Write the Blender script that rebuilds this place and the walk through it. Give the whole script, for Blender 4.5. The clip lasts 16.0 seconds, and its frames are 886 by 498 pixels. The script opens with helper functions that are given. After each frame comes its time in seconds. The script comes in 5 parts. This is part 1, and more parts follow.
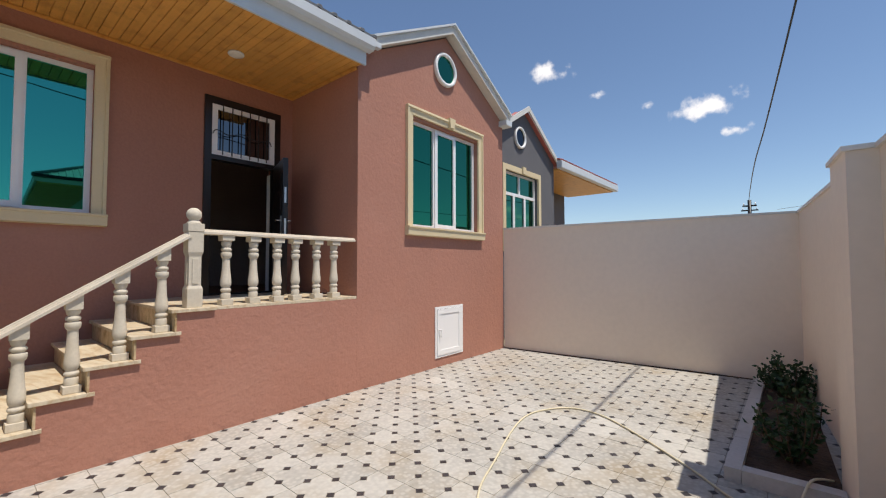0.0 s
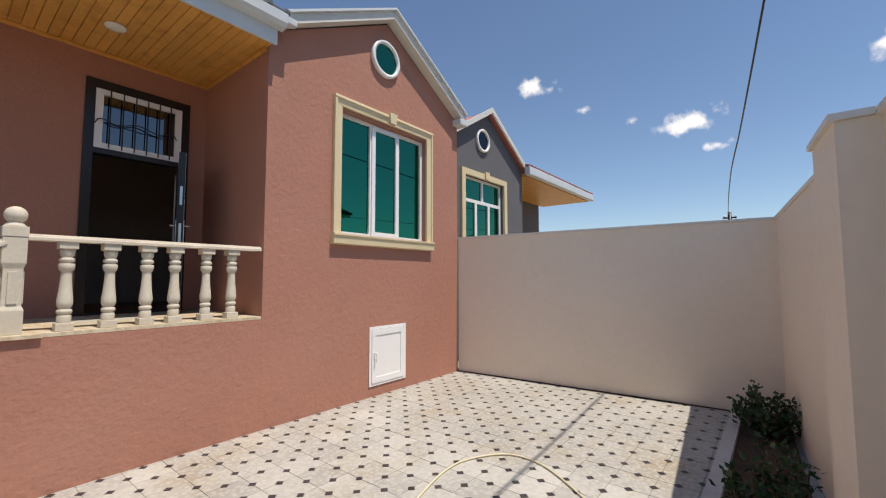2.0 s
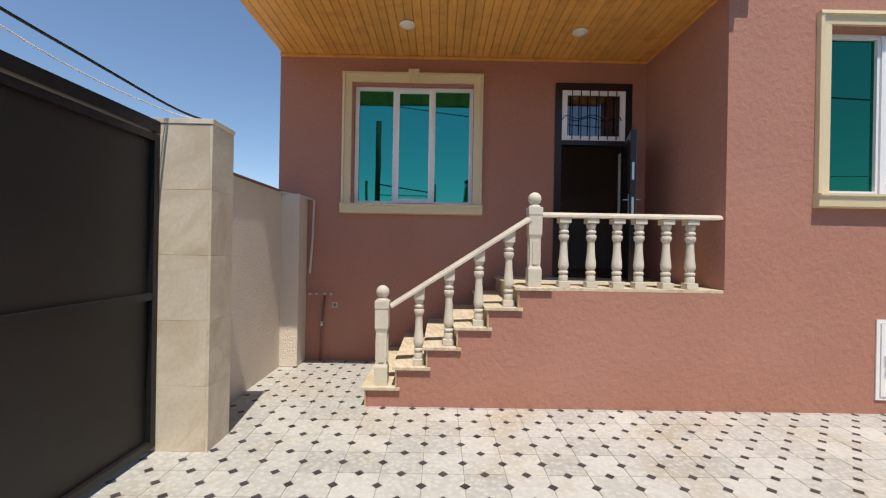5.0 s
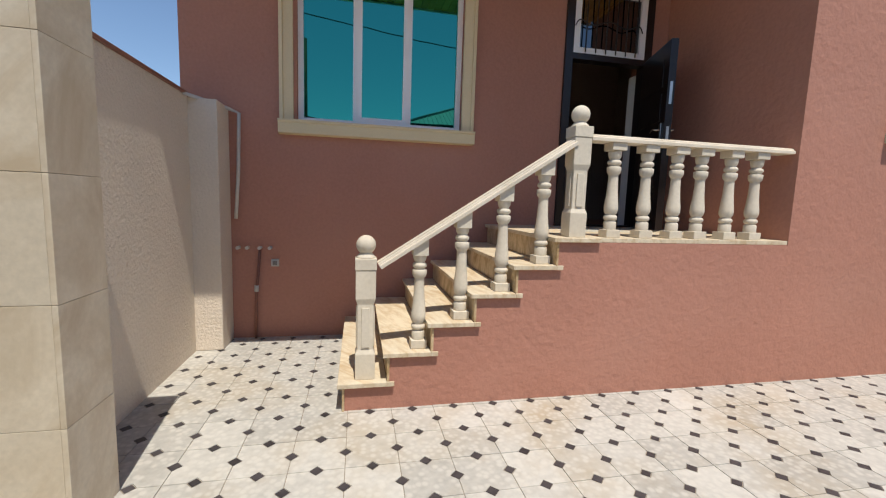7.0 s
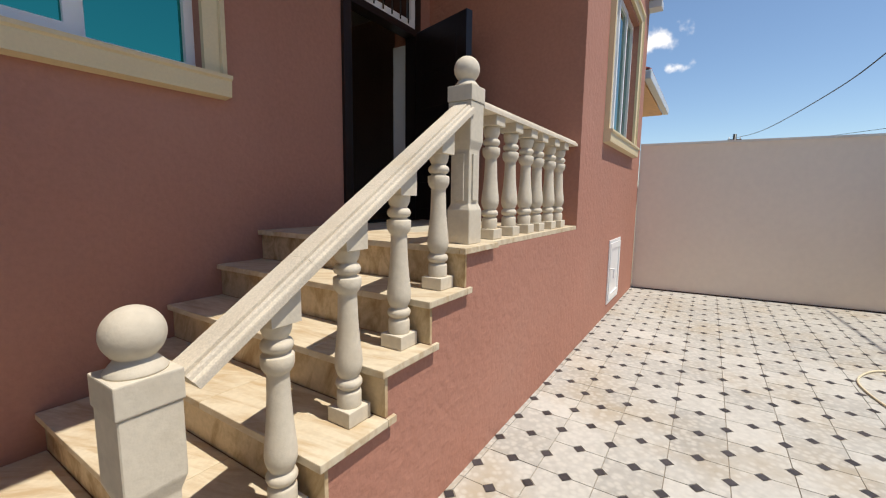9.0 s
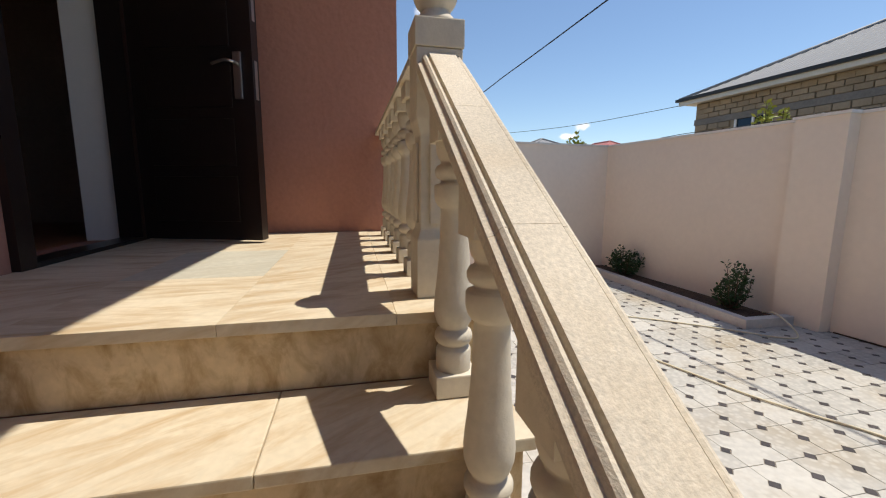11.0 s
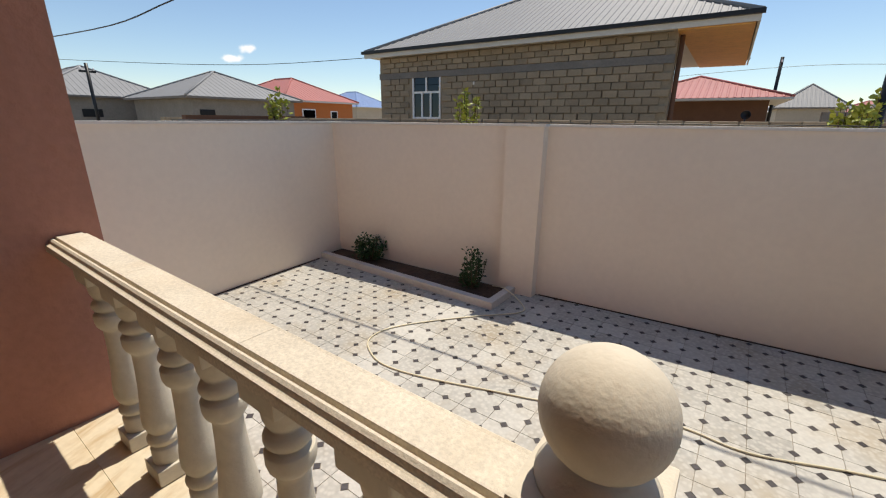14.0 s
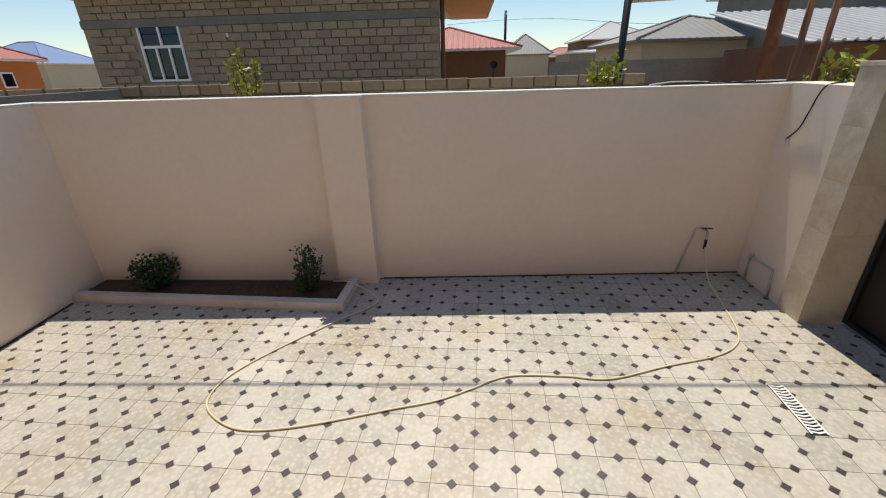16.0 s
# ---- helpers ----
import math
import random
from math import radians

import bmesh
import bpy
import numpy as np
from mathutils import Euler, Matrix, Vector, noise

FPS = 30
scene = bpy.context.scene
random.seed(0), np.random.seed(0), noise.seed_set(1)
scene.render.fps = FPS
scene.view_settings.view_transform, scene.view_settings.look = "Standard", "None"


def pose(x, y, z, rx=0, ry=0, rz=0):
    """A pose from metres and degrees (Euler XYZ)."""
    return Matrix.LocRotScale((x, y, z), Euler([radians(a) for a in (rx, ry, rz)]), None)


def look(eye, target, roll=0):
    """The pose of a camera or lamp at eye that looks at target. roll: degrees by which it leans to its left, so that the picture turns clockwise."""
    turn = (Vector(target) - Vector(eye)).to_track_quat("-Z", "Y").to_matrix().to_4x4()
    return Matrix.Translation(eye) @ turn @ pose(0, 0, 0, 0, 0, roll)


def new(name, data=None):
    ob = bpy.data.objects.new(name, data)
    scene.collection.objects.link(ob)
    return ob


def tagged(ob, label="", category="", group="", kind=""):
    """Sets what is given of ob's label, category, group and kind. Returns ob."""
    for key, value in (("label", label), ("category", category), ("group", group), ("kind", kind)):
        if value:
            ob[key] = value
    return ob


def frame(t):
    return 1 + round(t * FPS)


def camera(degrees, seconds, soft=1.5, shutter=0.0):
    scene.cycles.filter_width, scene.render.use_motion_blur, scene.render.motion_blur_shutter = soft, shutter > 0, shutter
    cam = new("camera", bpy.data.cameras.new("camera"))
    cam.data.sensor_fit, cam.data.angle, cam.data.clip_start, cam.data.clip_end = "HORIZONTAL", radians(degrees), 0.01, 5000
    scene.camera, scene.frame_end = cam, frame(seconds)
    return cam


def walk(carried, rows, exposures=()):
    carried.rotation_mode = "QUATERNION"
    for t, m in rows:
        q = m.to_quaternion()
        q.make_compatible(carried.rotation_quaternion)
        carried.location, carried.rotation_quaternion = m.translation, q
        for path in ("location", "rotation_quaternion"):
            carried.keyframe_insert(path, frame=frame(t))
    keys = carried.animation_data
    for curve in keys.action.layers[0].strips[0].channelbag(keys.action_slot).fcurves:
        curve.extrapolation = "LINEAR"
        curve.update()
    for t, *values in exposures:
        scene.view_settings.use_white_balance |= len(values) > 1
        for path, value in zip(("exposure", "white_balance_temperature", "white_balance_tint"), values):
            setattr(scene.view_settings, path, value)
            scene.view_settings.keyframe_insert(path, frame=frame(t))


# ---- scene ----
cam = camera(94.27, 16.0, soft=1.15)
SKY, X_NEWEL = 0.127, 1.58
PATH = [
    (0, (0.173, -4.111, 1.529), (1.702, -2.824, 1.608), -0.1),
    (0.5, (0.459, -4.156, 1.493), (2.191, -3.158, 1.568), 0.2),
    (1, (0.780, -4.196, 1.512), (2.606, -3.381, 1.569), 0.3),
    (1.5, (1.048, -4.189, 1.515), (2.799, -3.226, 1.600), 0.0),
    (2, (1.197, -4.145, 1.548), (2.759, -2.903, 1.685), -0.1),
    (2.5, (1.229, -4.131, 1.560), (2.554, -2.643, 1.739), -0.2),
    (3, (1.189, -4.083, 1.574), (2.278, -2.419, 1.785), -0.3),
    (3.5, (1.137, -4.061, 1.575), (1.967, -2.254, 1.795), -0.1),
    (4, (1.059, -4.040, 1.565), (1.583, -2.119, 1.755), 0.5),
    (4.5, (0.905, -3.986, 1.533), (1.086, -1.997, 1.651), 0.9),
    (4.7, (0.814, -3.966, 1.519), (0.827, -1.967, 1.586), 1.0),
    (6.8, (0.088, -2.817, 1.385), (0.299, -0.840, 1.167), 1.6),
    (7, (0.075, -2.626, 1.365), (0.481, -0.681, 1.139), 1.9),
    (7.5, (0.011, -2.188, 1.370), (0.868, -0.396, 1.138), 2.0),
    (8, (-0.069, -1.772, 1.376), (1.148, -0.204, 1.133), 1.2),
    (8.2, (-0.069, -1.601, 1.361), (1.266, -0.132, 1.115), 0.9),
    (9, (-0.240, -0.980, 1.380), (1.430, 0.092, 1.131), 0.7),
    (9.6, (-0.210, -0.360, 1.410), (1.687, 0.208, 1.131), 0.5),
    (10, (-0.000, -0.060, 1.430), (1.964, 0.178, 1.135), 0.4),
    (10.3, (0.166, 0.040, 1.447), (2.142, 0.107, 1.149), 0.4),
    (10.5, (0.172, 0.136, 1.442), (2.151, 0.053, 1.163), 0.6),
    (11, (0.376, 0.304, 1.470), (2.306, -0.125, 1.171), 0.3),
    (11.5, (0.603, 0.442, 1.632), (2.444, -0.273, 1.316), 0.6),
    (12, (0.788, 0.538, 1.815), (2.512, -0.415, 1.469), 0.5),
    (12.5, (0.963, 0.539, 1.931), (2.565, -0.597, 1.549), 0.5),
    (13, (1.147, 0.566, 2.008), (2.621, -0.715, 1.578), 0.3),
    (13.5, (1.299, 0.530, 2.153), (2.617, -0.887, 1.647), 0.3),
    (14, (1.516, 0.416, 2.257), (2.632, -1.132, 1.658), 0.5),
    (14.5, (1.705, 0.379, 2.333), (2.590, -1.283, 1.660), 0.7),
    (15, (1.864, 0.319, 2.445), (2.510, -1.430, 1.722), 0.6),
    (15.5, (2.049, 0.186, 2.443), (2.464, -1.612, 1.673), -0.5),
    (16, (2.211, 0.074, 2.456), (2.404, -1.747, 1.650), -1.6),
]
walk(cam, [(t, look(eye, target, roll)) for t, eye, target, roll in PATH], exposures=[(0.0, 0.06, 6950, 12), (3.0, 0.09, 7150, 12), (4.5, 0.19, 6850, 11), (7.5, 0.22, 6900, 10), (8.2, 0.18, 7000, 10), (10.5, 0.24, 6950, 10), (12.5, 0.22, 7150, 10), (14.5, 0.1, 7300, 10), (16.0, 0.06, 7500, 9)])

# ---- daylight ----
SUN = Vector((0.05, -0.395, 1.0)).normalized()
sun_el, sun_az = math.asin(SUN.z), math.atan2(SUN.x, SUN.y)
sun = new("sun", bpy.data.lights.new("sun", "SUN"))
sun.data.energy, sun.data.angle, sun.data.color = 4.0, radians(0.5), (1.0, 0.965, 0.91)
sun.matrix_world = look(SUN * 60, (0, 0, 0))
world = bpy.data.worlds.new("sky")
scene.world = world
world.use_nodes = True
wt = world.node_tree
wt.nodes.clear()


def wnode(kind, **props):
    n = wt.nodes.new(kind)
    for k, v in props.items():
        if k == "operation": n.operation = v
        if k == "blend_type": n.blend_type = v
    return n


sky = wt.nodes.new("ShaderNodeTexSky")
sky.sky_type, sky.sun_disc, sky.sun_elevation, sky.sun_rotation = "NISHITA", False, sun_el, sun_az
sky.air_density, sky.dust_density, sky.ozone_density = 1.0, 0.0, 5.0
coord = wt.nodes.new("ShaderNodeTexCoord")
wisps = wt.nodes.new("ShaderNodeTexNoise")
wisps.inputs["Scale"].default_value, wisps.inputs["Detail"].default_value = 28.0, 6.0
wt.links.new(coord.outputs["Generated"], wisps.inputs["Vector"])
# small fair-weather clouds: direction, half width, half height
CLOUDS = [((0.817, 0.396, 0.42), 0.052, 0.036), ((0.944, 0.115, 0.309), 0.082, 0.036), ((0.963, 0.067, 0.262), 0.034, 0.017),
          ((0.88, 0.307, 0.364), 0.032, 0.014), ((0.919, 0.215, 0.332), 0.034, 0.018), ((0.909, -0.162, 0.384), 0.05, 0.024),
          ((0.917, -0.153, 0.369), 0.04, 0.03), ((0.853, -0.503, 0.135), 0.028, 0.012), ((0.87, -0.48, 0.114), 0.03, 0.010)]
total = None
for c, wide, high in CLOUDS:
    sub = wnode("ShaderNodeVectorMath", operation="SUBTRACT")
    wt.links.new(coord.outputs["Generated"], sub.inputs[0])
    sub.inputs[1].default_value = c
    mul = wnode("ShaderNodeVectorMath", operation="MULTIPLY")
    wt.links.new(sub.outputs[0], mul.inputs[0])
    mul.inputs[1].default_value = (1 / wide, 1 / wide, 1 / high)
    ln = wnode("ShaderNodeVectorMath", operation="LENGTH")
    wt.links.new(mul.outputs[0], ln.inputs[0])
    near = wnode("ShaderNodeMath", operation="SUBTRACT")
    near.inputs[0].default_value = 1.0
    wt.links.new(ln.outputs["Value"], near.inputs[1])
    if total is None:
        total = near
    else:
        mx = wnode("ShaderNodeMath", operation="MAXIMUM")
        wt.links.new(total.outputs[0], mx.inputs[0])
        wt.links.new(near.outputs[0], mx.inputs[1])
        total = mx
add = wnode("ShaderNodeMath", operation="MULTIPLY_ADD")
wt.links.new(wisps.outputs["Fac"], add.inputs[0])
add.inputs[1].default_value = 2.6
add.inputs[2].default_value = -1.45
both = wnode("ShaderNodeMath", operation="ADD")
wt.links.new(add.outputs[0], both.inputs[0])
wt.links.new(total.outputs[0], both.inputs[1])
ramp = wt.nodes.new("ShaderNodeMapRange")
ramp.interpolation_type = "SMOOTHSTEP"
ramp.inputs["From Min"].default_value, ramp.inputs["From Max"].default_value = 0.15, 0.9
ramp.inputs["To Max"].default_value = 0.92
wt.links.new(both.outputs[0], ramp.inputs["Value"])
cmix = wt.nodes.new("ShaderNodeMix")
cmix.data_type = "RGBA"
wt.links.new(ramp.outputs["Result"], cmix.inputs["Factor"])
wt.links.new(sky.outputs[0], cmix.inputs["A"])
cmix.inputs["B"].default_value = (8.6, 8.6, 8.8, 1)
wbg = wt.nodes.new("ShaderNodeBackground")
wbg.inputs["Strength"].default_value = SKY
wout = wt.nodes.new("ShaderNodeOutputWorld")
wt.links.new(cmix.outputs["Result"], wbg.inputs["Color"])
wt.links.new(wbg.outputs[0], wout.inputs["Surface"])


# ---- materials ----
def material(name, base, rough=0.7, metal=0.0, var=0.12, fine=60.0, coarse=1.6, bump=0.15, bump_scale=None, depth=0.004,
             stain=None, stain_amount=0.0, stain_scale=0.8, grain=None, random_amount=0.0, island=0.0, specular=0.4):
    """A surface with tone variation at two scales, relief, optional stains, stretched grain and a tone per piece."""
    m = bpy.data.materials.new(name)
    m.use_nodes = True
    nt = m.node_tree
    b = nt.nodes["Principled BSDF"]
    b.inputs["Roughness"].default_value, b.inputs["Metallic"].default_value = rough, metal
    b.inputs["Specular IOR Level"].default_value = specular
    link = nt.links.new
    tc = nt.nodes.new("ShaderNodeTexCoord")
    geo = nt.nodes.new("ShaderNodeNewGeometry")
    src = geo.outputs["Position"]
    if grain:
        mp = nt.nodes.new("ShaderNodeMapping")
        mp.inputs["Scale"].default_value = grain
        link(src, mp.inputs["Vector"])
        gsrc = mp.outputs[0]
    else:
        gsrc = src
    n1 = nt.nodes.new("ShaderNodeTexNoise")
    n1.inputs["Scale"].default_value, n1.inputs["Detail"].default_value = fine, 5.0
    link(gsrc, n1.inputs["Vector"])
    n2 = nt.nodes.new("ShaderNodeTexNoise")
    n2.inputs["Scale"].default_value, n2.inputs["Detail"].default_value = coarse, 4.0
    link(src, n2.inputs["Vector"])
    s = nt.nodes.new("ShaderNodeMath")
    s.operation = "ADD"
    link(n1.outputs["Fac"], s.inputs[0])
    link(n2.outputs["Fac"], s.inputs[1])
    last = s.outputs[0]
    for amount, socket in ((random_amount, "object"), (island, "island")):
        if amount:
            r = nt.nodes.new("ShaderNodeObjectInfo").outputs["Random"] if socket == "object" else geo.outputs["Random Per Island"]
            k = nt.nodes.new("ShaderNodeMath")
            k.operation = "MULTIPLY_ADD"
            link(r, k.inputs[0])
            k.inputs[1].default_value = amount
            link(last, k.inputs[2])
            last = k.outputs[0]
    mr = nt.nodes.new("ShaderNodeMapRange")
    mr.inputs["From Min"].default_value = 0.65
    mr.inputs["From Max"].default_value = 1.35 + random_amount + island
    mr.inputs["To Min"].default_value, mr.inputs["To Max"].default_value = 1 - var, 1 + var
    link(last, mr.inputs["Value"])
    tone = nt.nodes.new("ShaderNodeVectorMath")
    tone.operation = "SCALE"
    tone.inputs[0].default_value = base
    link(mr.outputs["Result"], tone.inputs["Scale"])
    col = tone.outputs[0]
    if stain:
        n3 = nt.nodes.new("ShaderNodeTexNoise")
        n3.inputs["Scale"].default_value, n3.inputs["Detail"].default_value, n3.inputs["Roughness"].default_value = stain_scale, 7.0, 0.62
        link(src, n3.inputs["Vector"])
        m3 = nt.nodes.new("ShaderNodeMapRange")
        m3.inputs["From Min"].default_value, m3.inputs["From Max"].default_value = 0.5, 0.72
        m3.inputs["To Max"].default_value = stain_amount
        link(n3.outputs["Fac"], m3.inputs["Value"])
        mix = nt.nodes.new("ShaderNodeMix")
        mix.data_type = "RGBA"
        link(m3.outputs["Result"], mix.inputs["Factor"])
        link(col, mix.inputs["A"])
        mix.inputs["B"].default_value = (*stain, 1)
        col = mix.outputs["Result"]
    link(col, b.inputs["Base Color"])
    if bump:
        nb = nt.nodes.new("ShaderNodeTexNoise")
        nb.inputs["Scale"].default_value, nb.inputs["Detail"].default_value = bump_scale or fine, 4.0
        link(gsrc, nb.inputs["Vector"])
        bp = nt.nodes.new("ShaderNodeBump")
        bp.inputs["Strength"].default_value, bp.inputs["Distance"].default_value = bump, depth
        link(nb.outputs["Fac"], bp.inputs["Height"])
        link(bp.outputs[0], b.inputs["Normal"])
    return m


def strata(name, base, vein, scale, turn, rough=0.55, random_amount=0.0):
    """Sawn sandstone or travertine with wavy bedding lines."""
    m = material(name, base, rough, var=0.14, fine=45, coarse=2.2, bump=0.12, random_amount=random_amount)
    nt = m.node_tree
    b = nt.nodes["Principled BSDF"]
    old = b.inputs["Base Color"].links[0].from_socket
    geo = nt.nodes.new("ShaderNodeNewGeometry")
    mp = nt.nodes.new("ShaderNodeMapping")
    mp.inputs["Rotation"].default_value = turn
    nt.links.new(geo.outputs["Position"], mp.inputs["Vector"])
    info = nt.nodes.new("ShaderNodeObjectInfo")
    shift = nt.nodes.new("ShaderNodeVectorMath")
    shift.operation = "SCALE"
    shift.inputs[0].default_value = (7, 3, 5)
    nt.links.new(info.outputs["Random"], shift.inputs["Scale"])
    nt.links.new(shift.outputs[0], mp.inputs["Location"])
    spin = nt.nodes.new("ShaderNodeVectorRotate")
    spin.rotation_type = "Z_AXIS"
    ang = nt.nodes.new("ShaderNodeMath")
    ang.operation = "MULTIPLY"
    ang.inputs[1].default_value = 0.9
    nt.links.new(info.outputs["Random"], ang.inputs[0])
    nt.links.new(ang.outputs[0], spin.inputs["Angle"])
    nt.links.new(mp.outputs[0], spin.inputs["Vector"])
    squash = nt.nodes.new("ShaderNodeVectorMath")
    squash.operation = "MULTIPLY"
    squash.inputs[1].default_value = (0.9, scale * 2.2, scale * 1.4)
    nt.links.new(spin.outputs[0], squash.inputs[0])
    w = nt.nodes.new("ShaderNodeTexNoise")
    w.inputs["Scale"].default_value, w.inputs["Detail"].default_value = 1.6, 7.0
    w.inputs["Roughness"].default_value, w.inputs["Distortion"].default_value = 0.62, 0.5
    nt.links.new(squash.outputs[0], w.inputs["Vector"])
    mr = nt.nodes.new("ShaderNodeMapRange")
    mr.inputs["From Min"].default_value, mr.inputs["From Max"].default_value = 0.44, 0.66
    mr.inputs["To Max"].default_value = 0.95
    nt.links.new(w.outputs["Fac"], mr.inputs["Value"])
    mix = nt.nodes.new("ShaderNodeMix")
    mix.data_type = "RGBA"
    nt.links.new(mr.outputs["Result"], mix.inputs["Factor"])
    nt.links.new(old, mix.inputs["A"])
    mix.inputs["B"].default_value = (*vein, 1)
    nt.links.new(mix.outputs["Result"], b.inputs["Base Color"])
    return m


M_RED = material("terracotta stucco", (0.425, 0.20, 0.143), 0.85, var=0.09, fine=38, coarse=0.9, bump=0.75, bump_scale=19, depth=0.011, stain=(0.44, 0.235, 0.175), stain_amount=0.35)
M_GREY = material("grey stucco", (0.13, 0.13, 0.14), 0.85, var=0.07, fine=40, bump=0.3, bump_scale=30, depth=0.006)
M_CREAM = material("cream wall paint", (0.86, 0.745, 0.615), 0.6, var=0.035, fine=14, coarse=0.7, bump=0.1, bump_scale=9, depth=0.006, stain=(0.74, 0.62, 0.51), stain_amount=0.25)
M_ROUGHCAST = material("cream roughcast", (0.70, 0.61, 0.50), 0.8, var=0.06, fine=50, coarse=2, bump=0.8, bump_scale=45, depth=0.012)
M_COPING = material("white coping paint", (0.78, 0.74, 0.68), 0.6, var=0.08, fine=25, bump=0.2, stain=(0.5, 0.44, 0.36), stain_amount=0.35, stain_scale=3)
M_TRIM = material("cream stone trim", (0.72, 0.60, 0.38), 0.7, var=0.05, fine=70, bump=0.15)
M_PVC = material("white plastic", (0.86, 0.86, 0.85), 0.3, var=0.02, fine=8, bump=0)
M_LIME = material("carved limestone", (0.64, 0.575, 0.46), 0.8, var=0.13, fine=42, coarse=4, bump=0.3, bump_scale=120, depth=0.003, stain=(0.56, 0.46, 0.32), stain_amount=0.35, stain_scale=3.0, random_amount=0.25)
M_RAIL = material("weathered limestone rail", (0.63, 0.56, 0.45), 0.85, var=0.24, fine=170, coarse=3, bump=0.5, bump_scale=330, depth=0.002, stain=(0.54, 0.42, 0.27), stain_amount=0.4, stain_scale=4)
M_TREAD = strata("banded sandstone", (0.65, 0.56, 0.41), (0.50, 0.37, 0.22), 5.0, (0.3, 0.2, 0.75), random_amount=0.35)
M_TREADGREY = strata("pale grey sandstone", (0.56, 0.53, 0.43), (0.48, 0.44, 0.34), 3.0, (0.3, 0.2, 0.4))
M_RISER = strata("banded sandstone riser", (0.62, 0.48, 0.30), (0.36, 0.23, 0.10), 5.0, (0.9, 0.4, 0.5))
M_PIER = strata("travertine cladding", (0.66, 0.58, 0.45), (0.52, 0.42, 0.29), 1.1, (0.75, 0.3, 0.2), random_amount=0.3)
M_TILE = material("pale terrazzo tile", (0.465, 0.45, 0.408), 0.5, var=0.3, fine=22, coarse=1.3, bump=0.1, bump_scale=40, stain=(0.37, 0.29, 0.18), stain_amount=0.7, stain_scale=1.1, random_amount=0.55)
def pebbled(m, pale, amount):
    """Rounded pale aggregate showing through a terrazzo surface."""
    nt = m.node_tree
    b = nt.nodes["Principled BSDF"]
    old = b.inputs["Base Color"].links[0].from_socket
    geo = nt.nodes.new("ShaderNodeNewGeometry")
    v = nt.nodes.new("ShaderNodeTexVoronoi")
    v.inputs["Scale"].default_value = 26.0
    nt.links.new(geo.outputs["Position"], v.inputs["Vector"])
    mr = nt.nodes.new("ShaderNodeMapRange")
    mr.inputs["From Min"].default_value, mr.inputs["From Max"].default_value = 0.55, 0.25
    mr.inputs["To Max"].default_value = amount
    nt.links.new(v.outputs["Distance"], mr.inputs["Value"])
    mix = nt.nodes.new("ShaderNodeMix")
    mix.data_type = "RGBA"
    nt.links.new(mr.outputs["Result"], mix.inputs["Factor"])
    nt.links.new(old, mix.inputs["A"])
    mix.inputs["B"].default_value = (*pale, 1)
    nt.links.new(mix.outputs["Result"], b.inputs["Base Color"])


pebbled(M_TILE, (0.60, 0.58, 0.52), 0.5)
M_INLAY = material("dark stone inlay", (0.055, 0.048, 0.05), 0.5, var=0.5, fine=40, coarse=9, bump=0.15, island=0.6)
M_JOINT = material("cement joint", (0.30, 0.26, 0.21), 0.9, var=0.2, fine=40, bump=0.3)
M_KERB = material("white stone kerb", (0.62, 0.58, 0.53), 0.7, var=0.1, fine=30, bump=0.2, stain=(0.4, 0.34, 0.27), stain_amount=0.4, stain_scale=4)
M_SOIL = material("garden soil", (0.085, 0.05, 0.032), 0.95, var=0.4, fine=30, coarse=6, bump=1.0, bump_scale=25, depth=0.03)
M_PINE = material("varnished pine", (0.72, 0.37, 0.095), 0.4, var=0.2, fine=9, coarse=2, bump=0.08, grain=(9, 0.5, 9), island=0.6, stain=(0.36, 0.13, 0.03), stain_amount=0.45, stain_scale=6)
M_FASCIA = material("pale fascia metal", (0.62, 0.66, 0.68), 0.4, var=0.04, fine=8, bump=0.05)
M_RAKE = material("cream rake board", (0.66, 0.65, 0.60), 0.5, var=0.06, fine=15, bump=0.1)
M_ROOF = material("grey metal sheet", (0.25, 0.25, 0.25), 0.6, var=0.08, fine=6, coarse=0.5, bump=0.05)
M_ROOFRED = material("red metal sheet", (0.42, 0.13, 0.11), 0.5, var=0.1, fine=6, coarse=0.5, bump=0.05)
M_ROOFBLUE = material("blue metal sheet", (0.16, 0.26, 0.48), 0.5, var=0.1, fine=6, coarse=0.5, bump=0.05)
M_ROOFPALE = material("pale metal sheet", (0.5, 0.51, 0.52), 0.45, var=0.1, fine=6, coarse=0.5, bump=0.05)
M_DOOR = material("dark brown door lacquer", (0.016, 0.010, 0.009), 0.28, var=0.2, fine=20, bump=0.03)
M_BLACK = material("black painted metal", (0.012, 0.012, 0.013), 0.4, var=0.2, fine=20, bump=0.05)
M_GATE = material("dark brown gate sheet", (0.020, 0.017, 0.015), 0.5, var=0.15, fine=12, bump=0.05)
M_CHROME = material("brushed steel", (0.55, 0.54, 0.52), 0.28, metal=1.0, var=0.08, fine=30, bump=0.02)
M_PLASTER = material("white interior plaster", (0.72, 0.70, 0.67), 0.8, var=0.03, fine=20, bump=0.05)
M_DARKWALL = material("brown interior wallpaper", (0.42, 0.32, 0.26), 0.8, var=0.1, fine=30, bump=0.05)
M_PARQUET = material("reddish laminate", (0.28, 0.12, 0.06), 0.4, var=0.2, fine=9, grain=(1, 8, 1), bump=0.03)
